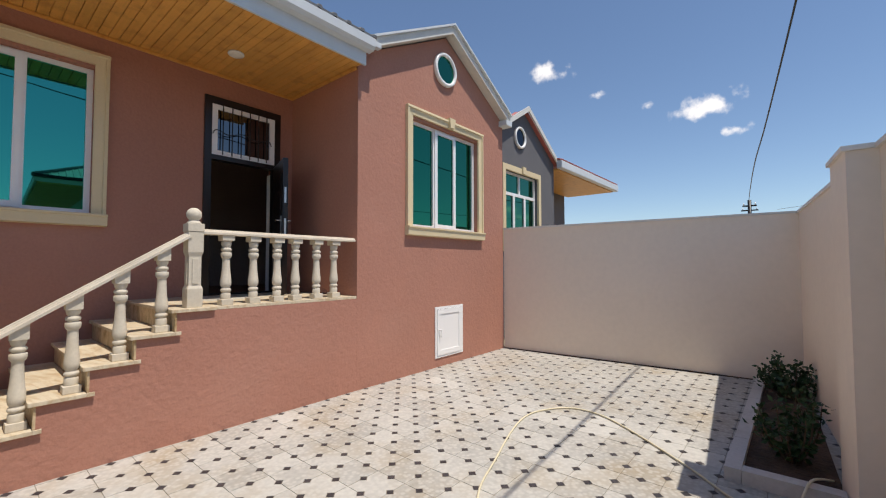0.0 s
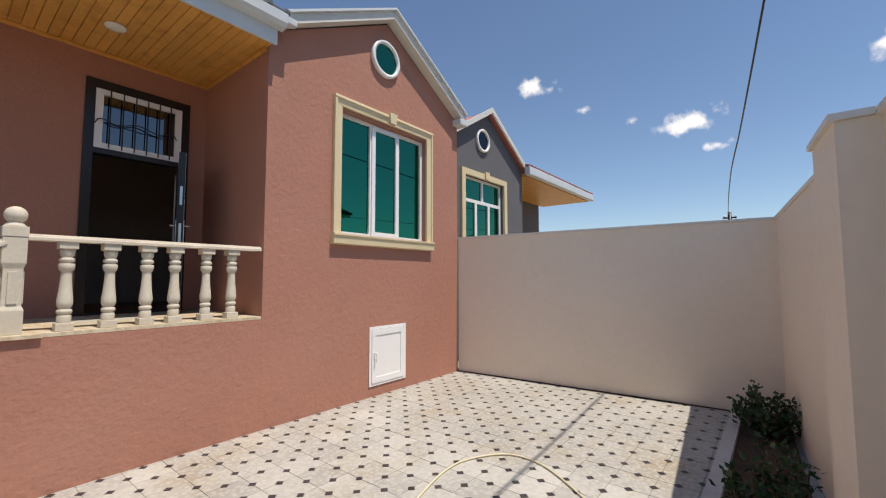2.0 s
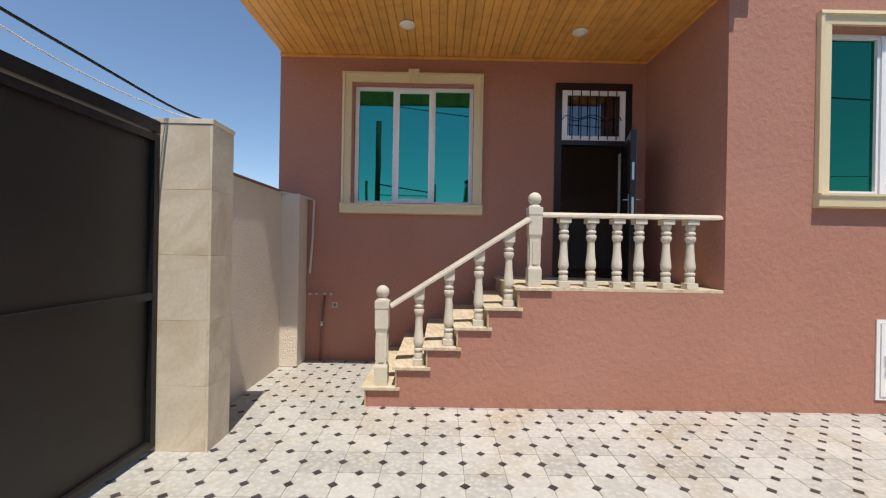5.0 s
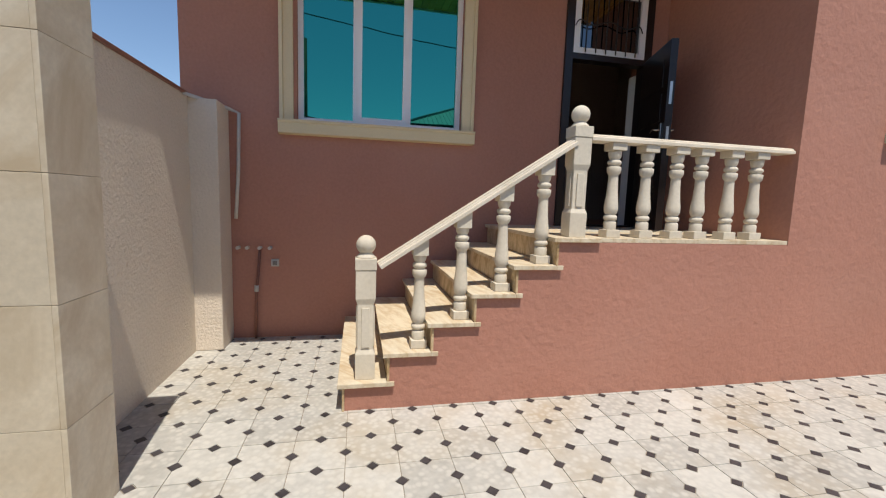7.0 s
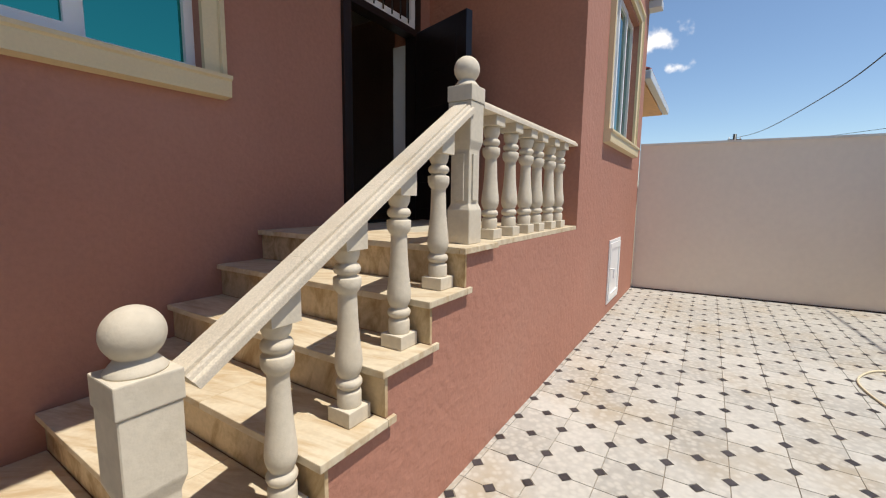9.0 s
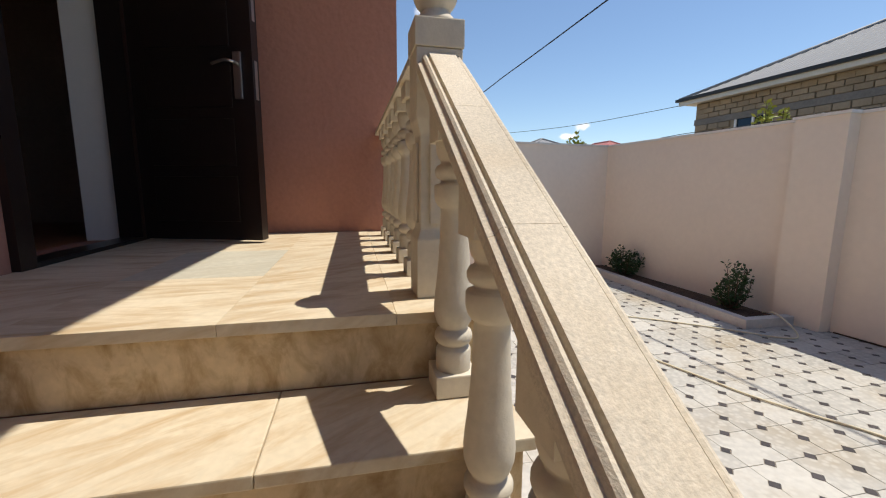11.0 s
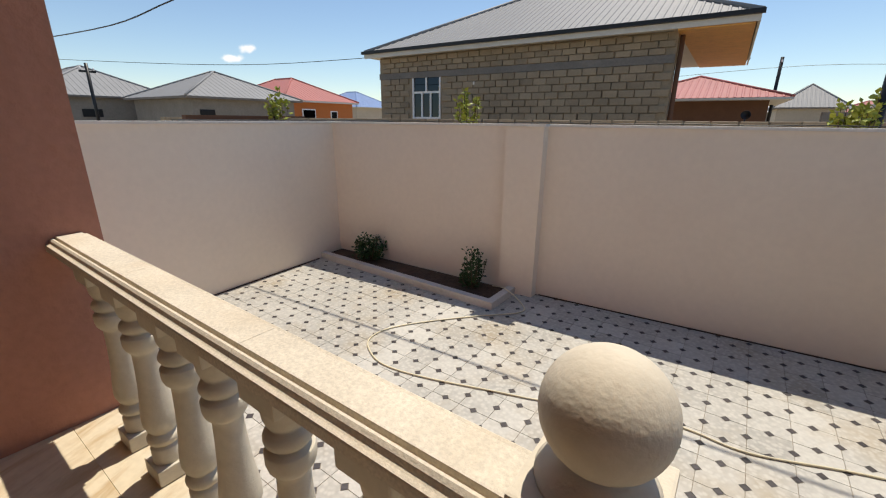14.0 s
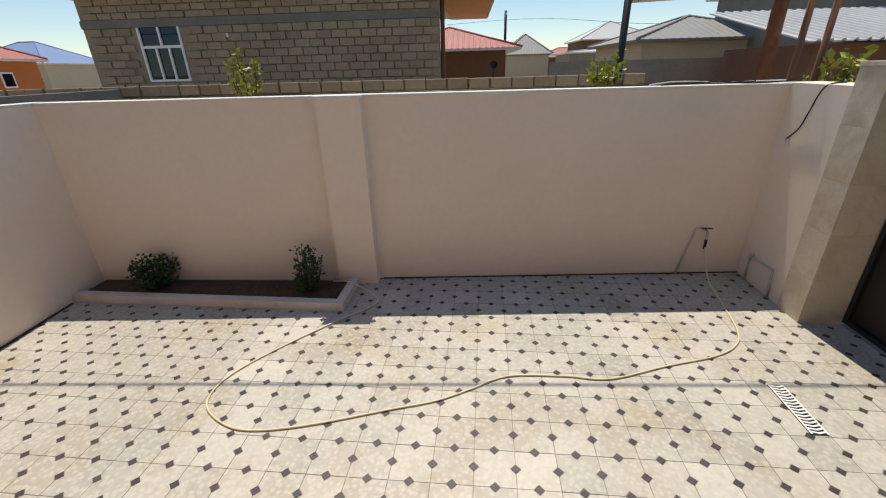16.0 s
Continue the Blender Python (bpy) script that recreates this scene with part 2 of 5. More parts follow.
M_BLOCK = material("limestone building block", (0.33, 0.265, 0.185), 0.95, var=0.28, fine=18, coarse=2.2, bump=0.5, bump_scale=30, depth=0.015, random_amount=0.75)
M_BLOCK2 = material("grey building block", (0.27, 0.25, 0.22), 0.95, var=0.25, fine=10, coarse=1.5, bump=0.4, bump_scale=10, depth=0.02, island=0.6)
M_CEMENT = material("grey cement", (0.21, 0.195, 0.175), 0.95, var=0.2, fine=16, coarse=1.5, bump=0.4, depth=0.01)
M_MORTAR = material("sandy mortar", (0.33, 0.27, 0.19), 0.95, var=0.2, fine=16, coarse=1.5, bump=0.4, depth=0.01)
M_ORANGE = material("orange render", (0.52, 0.17, 0.05), 0.85, var=0.08, fine=10, bump=0.1)
M_BEIGE = material("beige render", (0.50, 0.43, 0.33), 0.85, var=0.1, fine=8, coarse=0.6, bump=0.15)
M_BROWN = material("brown render", (0.17, 0.085, 0.05), 0.85, var=0.1, fine=8, bump=0.15)
M_GROUND = material("dusty earth", (0.36, 0.29, 0.20), 0.95, var=0.25, fine=4, coarse=0.15, bump=0.6, bump_scale=8, depth=0.03)
M_HOSE = material("yellowed garden hose", (0.72, 0.65, 0.46), 0.4, var=0.1, fine=20, bump=0)
M_PIPE = material("grey plastic pipe", (0.55, 0.52, 0.48), 0.45, var=0.1, fine=20, bump=0)
M_PIPEBROWN = material("brown painted pipe", (0.24, 0.10, 0.07), 0.5, var=0.15, fine=20, bump=0.05)
M_RUST = material("rusty steel", (0.17, 0.065, 0.03), 0.75, metal=0.3, var=0.3, fine=12, coarse=3, bump=0.2, stain=(0.30, 0.22, 0.17), stain_amount=0.7, stain_scale=2.5)
M_LEAF = material("dark green leaf", (0.028, 0.066, 0.016), 0.5, var=0.3, fine=12, bump=0, island=0.8)
M_LEAFY = material("yellow-green leaf", (0.34, 0.37, 0.06), 0.5, var=0.35, fine=12, bump=0, island=0.8)
M_BARK = material("brown bark", (0.12, 0.08, 0.05), 0.9, var=0.3, fine=40, bump=0.4)
M_HILL = material("hazy hills", (0.22, 0.27, 0.34), 1.0, var=0.06, fine=0.02, coarse=0.004, bump=0)
M_LAMP = material("frosted lamp glass", (0.82, 0.80, 0.74), 0.35, var=0.01, fine=4, bump=0)


def glass(name, tint, rough=0.015):
    m = bpy.data.materials.new(name)
    m.use_nodes = True
    b = m.node_tree.nodes["Principled BSDF"]
    b.inputs["Base Color"].default_value = (*tint, 1)
    b.inputs["Metallic"].default_value, b.inputs["Roughness"].default_value = 1.0, rough
    nt = m.node_tree
    geo = nt.nodes.new("ShaderNodeNewGeometry")
    n = nt.nodes.new("ShaderNodeTexNoise")
    n.inputs["Scale"].default_value = 1.3
    nt.links.new(geo.outputs["Position"], n.inputs["Vector"])
    bp = nt.nodes.new("ShaderNodeBump")
    bp.inputs["Strength"].default_value, bp.inputs["Distance"].default_value = 0.05, 0.02
    nt.links.new(n.outputs["Fac"], bp.inputs["Height"])
    nt.links.new(bp.outputs[0], b.inputs["Normal"])
    return m


M_GLASS = glass("green mirror glass", (0.03, 0.27, 0.215))
# darker copy of the green glass: its dimmer reflection is put into the tint
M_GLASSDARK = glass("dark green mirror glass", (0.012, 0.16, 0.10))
M_GLASSBLUE = glass("blue-grey mirror glass", (0.028, 0.036, 0.048))
M_CLEAR = glass("clear dark pane", (0.12, 0.13, 0.14))


# ---- mesh helpers ----
def box(bm, x0, x1, y0, y1, z0, z1, bevel=0.0):
    vs = [bm.verts.new((x, y, z)) for z in (z0, z1) for y in (y0, y1) for x in (x0, x1)]
    fs = [bm.faces.new([vs[i] for i in f]) for f in ((0, 2, 3, 1), (4, 5, 7, 6), (0, 1, 5, 4), (2, 6, 7, 3), (0, 4, 6, 2), (1, 3, 7, 5))]
    if bevel:
        bmesh.ops.bevel(bm, geom=list({e for f in fs for e in f.edges}), offset=bevel, segments=2, affect="EDGES", profile=0.6)
    return bm


def prism(bm, outline, axis, a, b):
    """An outline in the two other axes, drawn out along axis from a to b."""
    def at(p, s):
        return {"x": (s, *p), "y": (p[0], s, p[1]), "z": (*p, s)}[axis]
    va, vb = [bm.verts.new(at(p, a)) for p in outline], [bm.verts.new(at(p, b)) for p in outline]
    n = len(outline)
    bm.faces.new(va), bm.faces.new(vb[::-1])
    for i in range(n):
        bm.faces.new((va[i], vb[i], vb[(i + 1) % n], va[(i + 1) % n]))
    bmesh.ops.recalc_face_normals(bm, faces=bm.faces)
    return bm


def lathe(bm, profile, seg=20, cx=0, cy=0):
    rings = [[bm.verts.new((cx + r * math.cos(2 * math.pi * i / seg), cy + r * math.sin(2 * math.pi * i / seg), z)) for i in range(seg)] for r, z in profile]
    for lo, hi in zip(rings, rings[1:]):
        for i in range(seg):
            f = bm.faces.new((lo[i], lo[(i + 1) % seg], hi[(i + 1) % seg], hi[i]))
            f.smooth = True
    bm.faces.new(rings[0][::-1]), bm.faces.new(rings[-1])
    return bm


def tube(bm, pts, r, seg=8):
    pts = [Vector(p) for p in pts]
    rings = []
    for i, p in enumerate(pts):
        d = (pts[min(i + 1, len(pts) - 1)] - pts[max(i - 1, 0)]).normalized()
        u = d.cross(Vector((0, 0, 1)) if abs(d.z) < 0.9 else Vector((1, 0, 0))).normalized()
        v = d.cross(u)
        rr = r[i] if isinstance(r, (list, tuple)) else r
        rings.append([bm.verts.new(p + rr * (math.cos(2 * math.pi * k / seg) * u + math.sin(2 * math.pi * k / seg) * v)) for k in range(seg)])
    for lo, hi in zip(rings, rings[1:]):
        for k in range(seg):
            bm.faces.new((lo[k], lo[(k + 1) % seg], hi[(k + 1) % seg], hi[k])).smooth = True
    bm.faces.new(rings[0]), bm.faces.new(rings[-1][::-1])
    bmesh.ops.recalc_face_normals(bm, faces=bm.faces)
    return bm


def smooth_path(pts, steps=8):
    pts = [Vector(p) for p in pts]
    out = []
    for i in range(len(pts) - 1):
        p0, p1, p2, p3 = pts[max(i - 1, 0)], pts[i], pts[i + 1], pts[min(i + 2, len(pts) - 1)]
        for s in range(steps):
            t = s / steps
            out.append(0.5 * (2 * p1 + (p2 - p0) * t + (2 * p0 - 5 * p1 + 4 * p2 - p3) * t * t + (3 * p1 - p0 - 3 * p2 + p3) * t ** 3))
    return out + [pts[-1]]


def holed_wall(bm, axis, u0, u1, z0, z1, d0, d1, holes):
    """A wall in the plane of u and z, from depth d0 to d1, with rectangular holes (u0, u1, z0, z1)."""
    us = sorted({u0, u1, *(h[0] for h in holes), *(h[1] for h in holes)})
    zs = sorted({z0, z1, *(h[2] for h in holes), *(h[3] for h in holes)})
    solid = lambda i, j: 0 <= i < len(us) - 1 and 0 <= j < len(zs) - 1 and not any(
        h[0] <= us[i] and us[i + 1] <= h[1] and h[2] <= zs[j] and zs[j + 1] <= h[3] for h in holes)
    def P(u, d, z):
        return (u, d, z) if axis == "x" else (d, u, z)
    def quad(*ps):
        bm.faces.new([bm.verts.new(p) for p in ps])
    for i in range(len(us) - 1):
        for j in range(len(zs) - 1):
            if not solid(i, j):
                continue
            a, b, c, d = us[i], us[i + 1], zs[j], zs[j + 1]
            quad(P(a, d0, c), P(b, d0, c), P(b, d0, d), P(a, d0, d))
            quad(P(a, d1, c), P(a, d1, d), P(b, d1, d), P(b, d1, c))
            if not solid(i - 1, j): quad(P(a, d0, c), P(a, d0, d), P(a, d1, d), P(a, d1, c))
            if not solid(i + 1, j): quad(P(b, d0, c), P(b, d1, c), P(b, d1, d), P(b, d0, d))
            if not solid(i, j - 1): quad(P(a, d0, c), P(a, d1, c), P(b, d1, c), P(b, d0, c))
            if not solid(i, j + 1): quad(P(a, d0, d), P(b, d0, d), P(b, d1, d), P(a, d1, d))
    bmesh.ops.remove_doubles(bm, verts=bm.verts, dist=1e-5)
    bmesh.ops.recalc_face_normals(bm, faces=bm.faces)
    return bm


def mesh_of(name, bm, mat):
    me = bpy.data.meshes.new(name)
    bm.to_mesh(me)
    bm.free()
    me.materials.append(mat)
    return me


def part(name, bm, mat, parent=None, label=""):
    ob = new(name, mesh_of(name, bm, mat))
    if parent is not None:
        ob.parent = parent
        ob.matrix_parent_inverse = parent.matrix_basis.inverted()
    return tagged(ob, label)


def thing(name, label, category, at=(0, 0, 0), group="", kind=""):
    ob = new(name)
    ob.location = at
    ob.empty_display_size = 0.1
    return tagged(ob, label, category, group, kind)


def B(*a, **k):
    return box(bmesh.new(), *a, **k)


# ---- plan ----
Z_LAND = 1.15
RISE, RUN = Z_LAND / 6, 0.286
X_L, X_REC, X_FAR = -1.47, 3.375, 6.76
Y_BACK = 1.53
Y_GABLE = -0.03
def front_y(x):
    return -4.81 + 0.083 * x


def far_x(y):
    return 6.785 - 0.078 * y


# ---- ground ----
bm = bmesh.new()
bmesh.ops.create_grid(bm, x_segments=60, y_segments=60, size=1500)
for v in bm.verts:
    v.co.z = -0.06
tagged(part("ground", bm, M_GROUND), "dusty bare earth stretching to the horizon", "ground", kind="structure")

# ---- our house: walls ----
wall_back = tagged(part("wall_back", holed_wall(bmesh.new(), "x", X_L, X_REC, 0, 4.2, Y_BACK, Y_BACK + 0.28,
    [(-0.49, 1.085, 2.08, 3.645), (2.18, 3.16, Z_LAND, 3.70)]), M_RED), "terracotta stucco wall behind the porch", "wall", kind="structure")
tagged(part("wall_recess", B(X_REC, X_REC + 0.25, 0.25, Y_BACK + 0.28, 0, 4.2), M_RED), "terracotta stucco side wall of the porch", "wall", kind="structure")
bm = holed_wall(bmesh.new(), "x", X_REC, X_FAR, 0, 4.08, Y_GABLE, 0.25, [(4.34, 5.94, 2.08, 3.64)])
gable = [(X_REC, 4.08), (X_FAR, 4.08), (X_FAR, 4.20), (5.10, 5.13), (X_REC, 4.20)]
g2 = bmesh.new()
prism(g2, gable, "y", Y_GABLE, 0.25)
gm = bpy.data.meshes.new("tmp")
g2.to_mesh(gm)
g2.free()
bm.from_mesh(gm)
tagged(part("wall_gable", bm, M_RED), "terracotta stucco gable wall with rough trowel marks", "wall", kind="structure")
tagged(part("wall_side", B(X_L, X_L + 0.25, Y_BACK + 0.28, 7.5, 0, 4.2), M_RED), "terracotta stucco end wall", "wall", kind="structure")
tagged(part("wall_rear", B(X_L + 0.25, X_FAR, 7.25, 7.5, 0, 4.2), M_RED), "plain rear wall", "wall", kind="structure")
tagged(part("wall_party", B(X_FAR - 0.25, X_FAR, 0.25, 7.25, 0, 4.2), M_RED), "plain party wall", "wall", kind="structure")
# interior
tagged(part("floor_inside", B(X_L + 0.25, X_FAR - 0.25, Y_BACK + 0.28, 7.25, Z_LAND - 0.15, Z_LAND - 0.004), M_PARQUET), "reddish laminate floor inside the house", "floor", kind="structure")
tagged(part("wall_hall", B(1.6, 4.6, 4.1, 4.2, Z_LAND, 3.9), M_DARKWALL), "brown papered wall of the hall", "wall", kind="structure")
tagged(part("wall_hall_west", B(1.55, 1.65, Y_BACK + 0.28, 4.1, Z_LAND, 3.9), M_DARKWALL), "brown papered wall of the hall", "wall", kind="structure")
tagged(part("wall_hall_east", B(4.5, 4.6, Y_BACK + 0.28, 4.1, Z_LAND, 3.9), M_DARKWALL), "brown papered wall of the hall", "wall", kind="structure")
tagged(part("ceiling_inside", B(X_L + 0.25, X_FAR - 0.25, Y_BACK + 0.28, 7.25, 3.9, 3.98), M_PLASTER), "white plaster ceiling", "ceiling", kind="structure")
tagged(part("trim_reveal", B(3.136, 3.156, Y_BACK + 0.09, Y_BACK + 0.28, Z_LAND, 2.86), M_PLASTER), "white plaster door reveal", "trim", kind="structure")

# ---- porch ceiling, eaves, roofs ----
bm = bmesh.new()
x = X_L + 0.02
while x < X_REC - 0.01:
    w = min(0.092, X_REC - x)
    prism(bm, [(x + 0.001, 4.065), (x + 0.001, 4.038), (x + 0.004, 4.033), (x + w - 0.004, 4.033), (x + w - 0.001, 4.038), (x + w - 0.001, 4.065)], "y", -0.13, Y_BACK)
    x += 0.094
box(bm, X_L, X_REC, -0.12, Y_BACK, 4.07, 4.11)
tagged(part("ceiling_porch", bm, M_PINE), "varnished pine board porch ceiling", "ceiling", kind="structure")
tagged(part("trim_porch", B(X_L, X_REC - 0.03, Y_BACK - 0.03, Y_BACK, 3.995, 4.029, bevel=0.004), M_PINE), "pine cornice strip", "trim", kind="structure")
tagged(part("trim_porch_side", B(X_REC - 0.03, X_REC, 0.0, Y_BACK, 3.995, 4.029, bevel=0.004), M_PINE), "pine cornice strip", "trim", kind="structure")

eaves = thing("eaves_gutter", "pale metal fascia and box gutter along the porch eaves", "gutter", (1, -0.15, 4.08))
part("fascia", B(X_L - 0.02, X_REC + 0.02, -0.16, -0.13, 4.01, 4.19, bevel=0.004), M_FASCIA, eaves)
prof = [(-0.16, 4.17), (-0.24, 4.18), (-0.275, 4.22), (-0.28, 4.32), (-0.265, 4.33), (-0.255, 4.27), (-0.16, 4.26)]
part("gutter", prism(bmesh.new(), prof, "x", X_L - 0.05, X_REC + 0.07), M_FASCIA, eaves)


def sheet_roof(bm, p00, p10, p11, p01, ribs, rib_h=0.02, thick=0.03):
    """A ribbed metal slope: p00-p10 is the eave, p01-p11 the ridge (they may coincide)."""
    p00, p10, p11, p01 = map(Vector, (p00, p10, p11, p01))
    n = (p10 - p00).cross(p01 - p00)
    if n.length < 1e-6:
        n = (p10 - p00).cross(p11 - p00)
    n.normalize()
    if n.z < 0: n = -n
    span = p10 - p00
    length = span.length
    e = span.normalized()
    up = (n.cross(e))
    if up.z < 0: up = -up
    a1, a2 = (p01 - p00).dot(e), (p11 - p00).dot(e)
    h = (p01 - p00).dot(up)
    def top(s):
        if s < a1: return h * s / a1 if a1 > 1e-6 else h
        if s > a2: return h * (length - s) / (length - a2) if length - a2 > 1e-6 else h
        return h
    cols = []
    for k in range(ribs + 1):
        for f, hh in ((0.0, 0), (0.62, 0), (0.70, rib_h), (0.92, rib_h)):
            s = (k + f) / ribs * length
            if s <= length + 1e-6: cols.append((s, hh))
    rows = []
    for s, hh in cols:
        lo = p00 + e * s + n * hh
        rows.append((bm.verts.new(lo - n * thick), bm.verts.new(lo), bm.verts.new(lo + up * max(top(s), 0.001)), bm.verts.new(lo + up * max(top(s), 0.001) - n * thick)))
    for a, b in zip(rows, rows[1:]):
        for k in range(4):
            bm.faces.new((a[k], b[k], b[(k + 1) % 4], a[(k + 1) % 4]))
    bm.faces.new(rows[0]), bm.faces.new(rows[-1][::-1])
    bmesh.ops.recalc_face_normals(bm, faces=bm.faces)
    return bm


roof = thing("roof", "grey ribbed metal roof with pale rake boards", "roof", (2, 3, 4.3), kind="structure")
part("roof_slope", sheet_roof(bmesh.new(), (X_L - 0.1, -0.27, 4.355), (X_REC + 0.1, -0.27, 4.355), (X_REC + 0.1, 4.0, 5.72), (X_L - 0.1, 4.0, 5.72), 26), M_ROOF, roof)
part("roof_slope", sheet_roof(bmesh.new(), (X_L - 0.1, 8.0, 4.34), (X_FAR, 8.0, 4.34), (X_FAR, 4.0, 5.72), (X_L - 0.1, 4.0, 5.72), 40), M_ROOF, roof)
part("roof_slope", sheet_roof(bmesh.new(), (X_REC - 0.1, 7.0, 4.22), (X_REC - 0.1, -0.1, 4.22), (5.10, -0.1, 5.19), (5.10, 7.0, 5.19), 30), M_ROOF, roof)
part("roof_slope", sheet_roof(bmesh.new(), (X_FAR + 0.05, -0.1, 4.22), (X_FAR + 0.05, 7.0, 4.22), (5.10, 7.0, 5.19), (5.10, -0.1, 5.19), 30), M_ROOF, roof)
for sx in (-1, 1):
    x_e = X_REC - 0.08 if sx < 0 else X_FAR + 0.04
    zc, za = 4.20, 5.18
    part("rake_board", prism(bmesh.new(), [(x_e, zc - 0.03), (5.10, za - 0.03), (5.10, za + 0.09), (x_e, zc + 0.09)], "y", -0.19, -0.158), M_RAKE, roof)
    part("rake_cap", prism(bmesh.new(), [(x_e, zc + 0.092), (5.10, za + 0.092), (5.10, za + 0.122), (x_e, zc + 0.122)], "y", -0.23, -0.02), M_FASCIA, roof)
    part("rake_soffit", prism(bmesh.new(), [(x_e, zc - 0.03), (5.10, za - 0.03), (5.10, za - 0.005), (x_e, zc - 0.005)], "y", -0.157, Y_GABLE - 0.002), M_RAKE, roof)
part("eave_box", B(X_FAR - 0.12, X_FAR + 0.08, -0.2, 0.0, 4.11, 4.21, bevel=0.01), M_FASCIA, roof)
part("eave_box", B(X_REC - 0.06, X_REC + 0.2, -0.24, -0.16, 4.26, 4.33, bevel=0.01), M_FASCIA, roof)


# ---- windows ----
def frame_surround(win, x0, x1, z0, z1, y, w, sill_over, key_x):
    """Moulded stone surround with keystone and sill; outer edges x0..x1, sill top to z1."""
    # jambs: two stepped bands each
    for s in (0, 1):
        xo = x0 if s == 0 else x1
        d = 1 if s == 0 else -1
        prof = [(xo, y), (xo, y - 0.05), (xo + d * 0.03, y - 0.055), (xo + d * 0.035, y - 0.035), (xo + d * w, y - 0.03), (xo + d * w, y)]
        part("window_jamb", prism(bmesh.new(), prof, "z", z0 + 0.12, z1), M_TRIM, win)
    prof = [(y, z1), (y - 0.055, z1 + 0.002), (y - 0.06, z1 - 0.03), (y - 0.04, z1 - 0.04), (y - 0.033, z1 - w), (y, z1 - w)]
    part("window_head", prism(bmesh.new(), prof, "x", x0 - 0.004, x1 + 0.004), M_TRIM, win)
    prof = [(y, z0), (y - 0.07, z0 + 0.01), (y - 0.075, z0 + 0.1), (y - 0.09, z0 + 0.11), (y - 0.09, z0 + 0.13), (y, z0 + 0.14)]
    part("window_sill", prism(bmesh.new(), prof, "x", x0 - sill_over, x1 + sill_over), M_TRIM, win)
    part("keystone", prism(bmesh.new(), [(key_x - 0.055, z1 - 0.115), (key_x + 0.055, z1 - 0.115), (key_x + 0.07, z1 + 0.035), (key_x - 0.07, z1 + 0.035)], "y", y - 0.085, y), M_TRIM, win)


def sash(win, x0, x1, z0, z1, y, glass_mat, name="sash"):
    s = part(name, holed_wall(bmesh.new(), "x", x0, x1, z0, z1, y, y + 0.055, [(x0 + 0.06, x1 - 0.06, z0 + 0.06, z1 - 0.06)]), M_PVC, win)
    part("pane", B(x0 + 0.035, x1 - 0.035, y + 0.024, y + 0.032, z0 + 0.04, z1 - 0.04), glass_mat, s)
    return s


def three_light(name, label, ox0, ox1, oz0, oz1, y, sx0, sx1, sz0, sz1, glass_mat, key_x, m0, m1, sill_over=0.01):
    """Fixed side lights and an opening sash between the mullion centres m0 and m1."""
    win = thing(name, label, "window", ((ox0 + ox1) / 2, y, oz0), kind="structure")
    frame_surround(win, sx0, sx1, sz0, sz1, y, 0.12, sill_over, key_x)
    yy = y + 0.07
    part("window_frame", holed_wall(bmesh.new(), "x", ox0, ox1, oz0, oz1, yy, yy + 0.07,
        [(ox0 + 0.05, m0 - 0.03, oz0 + 0.045, oz1 - 0.045), (m0 + 0.03, m1 - 0.03, oz0 + 0.045, oz1 - 0.045), (m1 + 0.03, ox1 - 0.05, oz0 + 0.045, oz1 - 0.045)]), M_PVC, win)
    part("pane", B(ox0 + 0.03, m0 - 0.015, yy + 0.03, yy + 0.04, oz0 + 0.03, oz1 - 0.03), glass_mat, win)
    part("pane", B(m1 + 0.015, ox1 - 0.03, yy + 0.03, yy + 0.04, oz0 + 0.03, oz1 - 0.03), glass_mat, win)
    sash(win, m0 - 0.005, m1 + 0.005, oz0 + 0.02, oz1 - 0.02, yy - 0.02, glass_mat)
    return win


three_light("window_1", "white plastic three-light window with green mirror glass and cream stone surround", -0.49, 1.085, 2.08, 3.645, Y_BACK, -0.64, 1.205, 1.945, 3.80, M_GLASS, 0.29, 0.045, 0.55)
three_light("window_2", "white plastic three-light gable window with green glass in a dimmed tint and cream surround", 4.34, 5.94, 2.08, 3.64, Y_GABLE, 4.21, 6.06, 1.95, 3.80, M_GLASSDARK, 5.17, 4.90, 5.40)


def round_window(name, label, cx, cz, y, r, glass_mat):
    win = thing(name, label, "window", (cx, y, cz), kind="structure")
    bm = bmesh.new()
    seg = 40
    prof = [(r, 0), (r, -0.05), (r - 0.02, -0.06), (r - 0.05, -0.05), (r - 0.05, 0)]
    rings = [[bm.verts.new((cx + q * math.cos(2 * math.pi * i / seg), y + d, cz + q * math.sin(2 * math.pi * i / seg))) for i in range(seg)] for q, d in prof]
    for a, b in zip(rings, rings[1:] + rings[:1]):
        for i in range(seg):
            bm.faces.new((a[i], a[(i + 1) % seg], b[(i + 1) % seg], b[i])).smooth = True
    bmesh.ops.recalc_face_normals(bm, faces=bm.faces)
    part("window_frame", bm, M_PVC, win)
    circle = [(cx + (r - 0.045) * math.cos(2 * math.pi * i / seg), cz + (r - 0.045) * math.sin(2 * math.pi * i / seg)) for i in range(seg)]
    part("pane", prism(bmesh.new(), circle, "y", y - 0.02, y - 0.012), glass_mat, win)


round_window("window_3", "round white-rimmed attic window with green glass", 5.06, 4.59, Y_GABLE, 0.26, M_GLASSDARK)

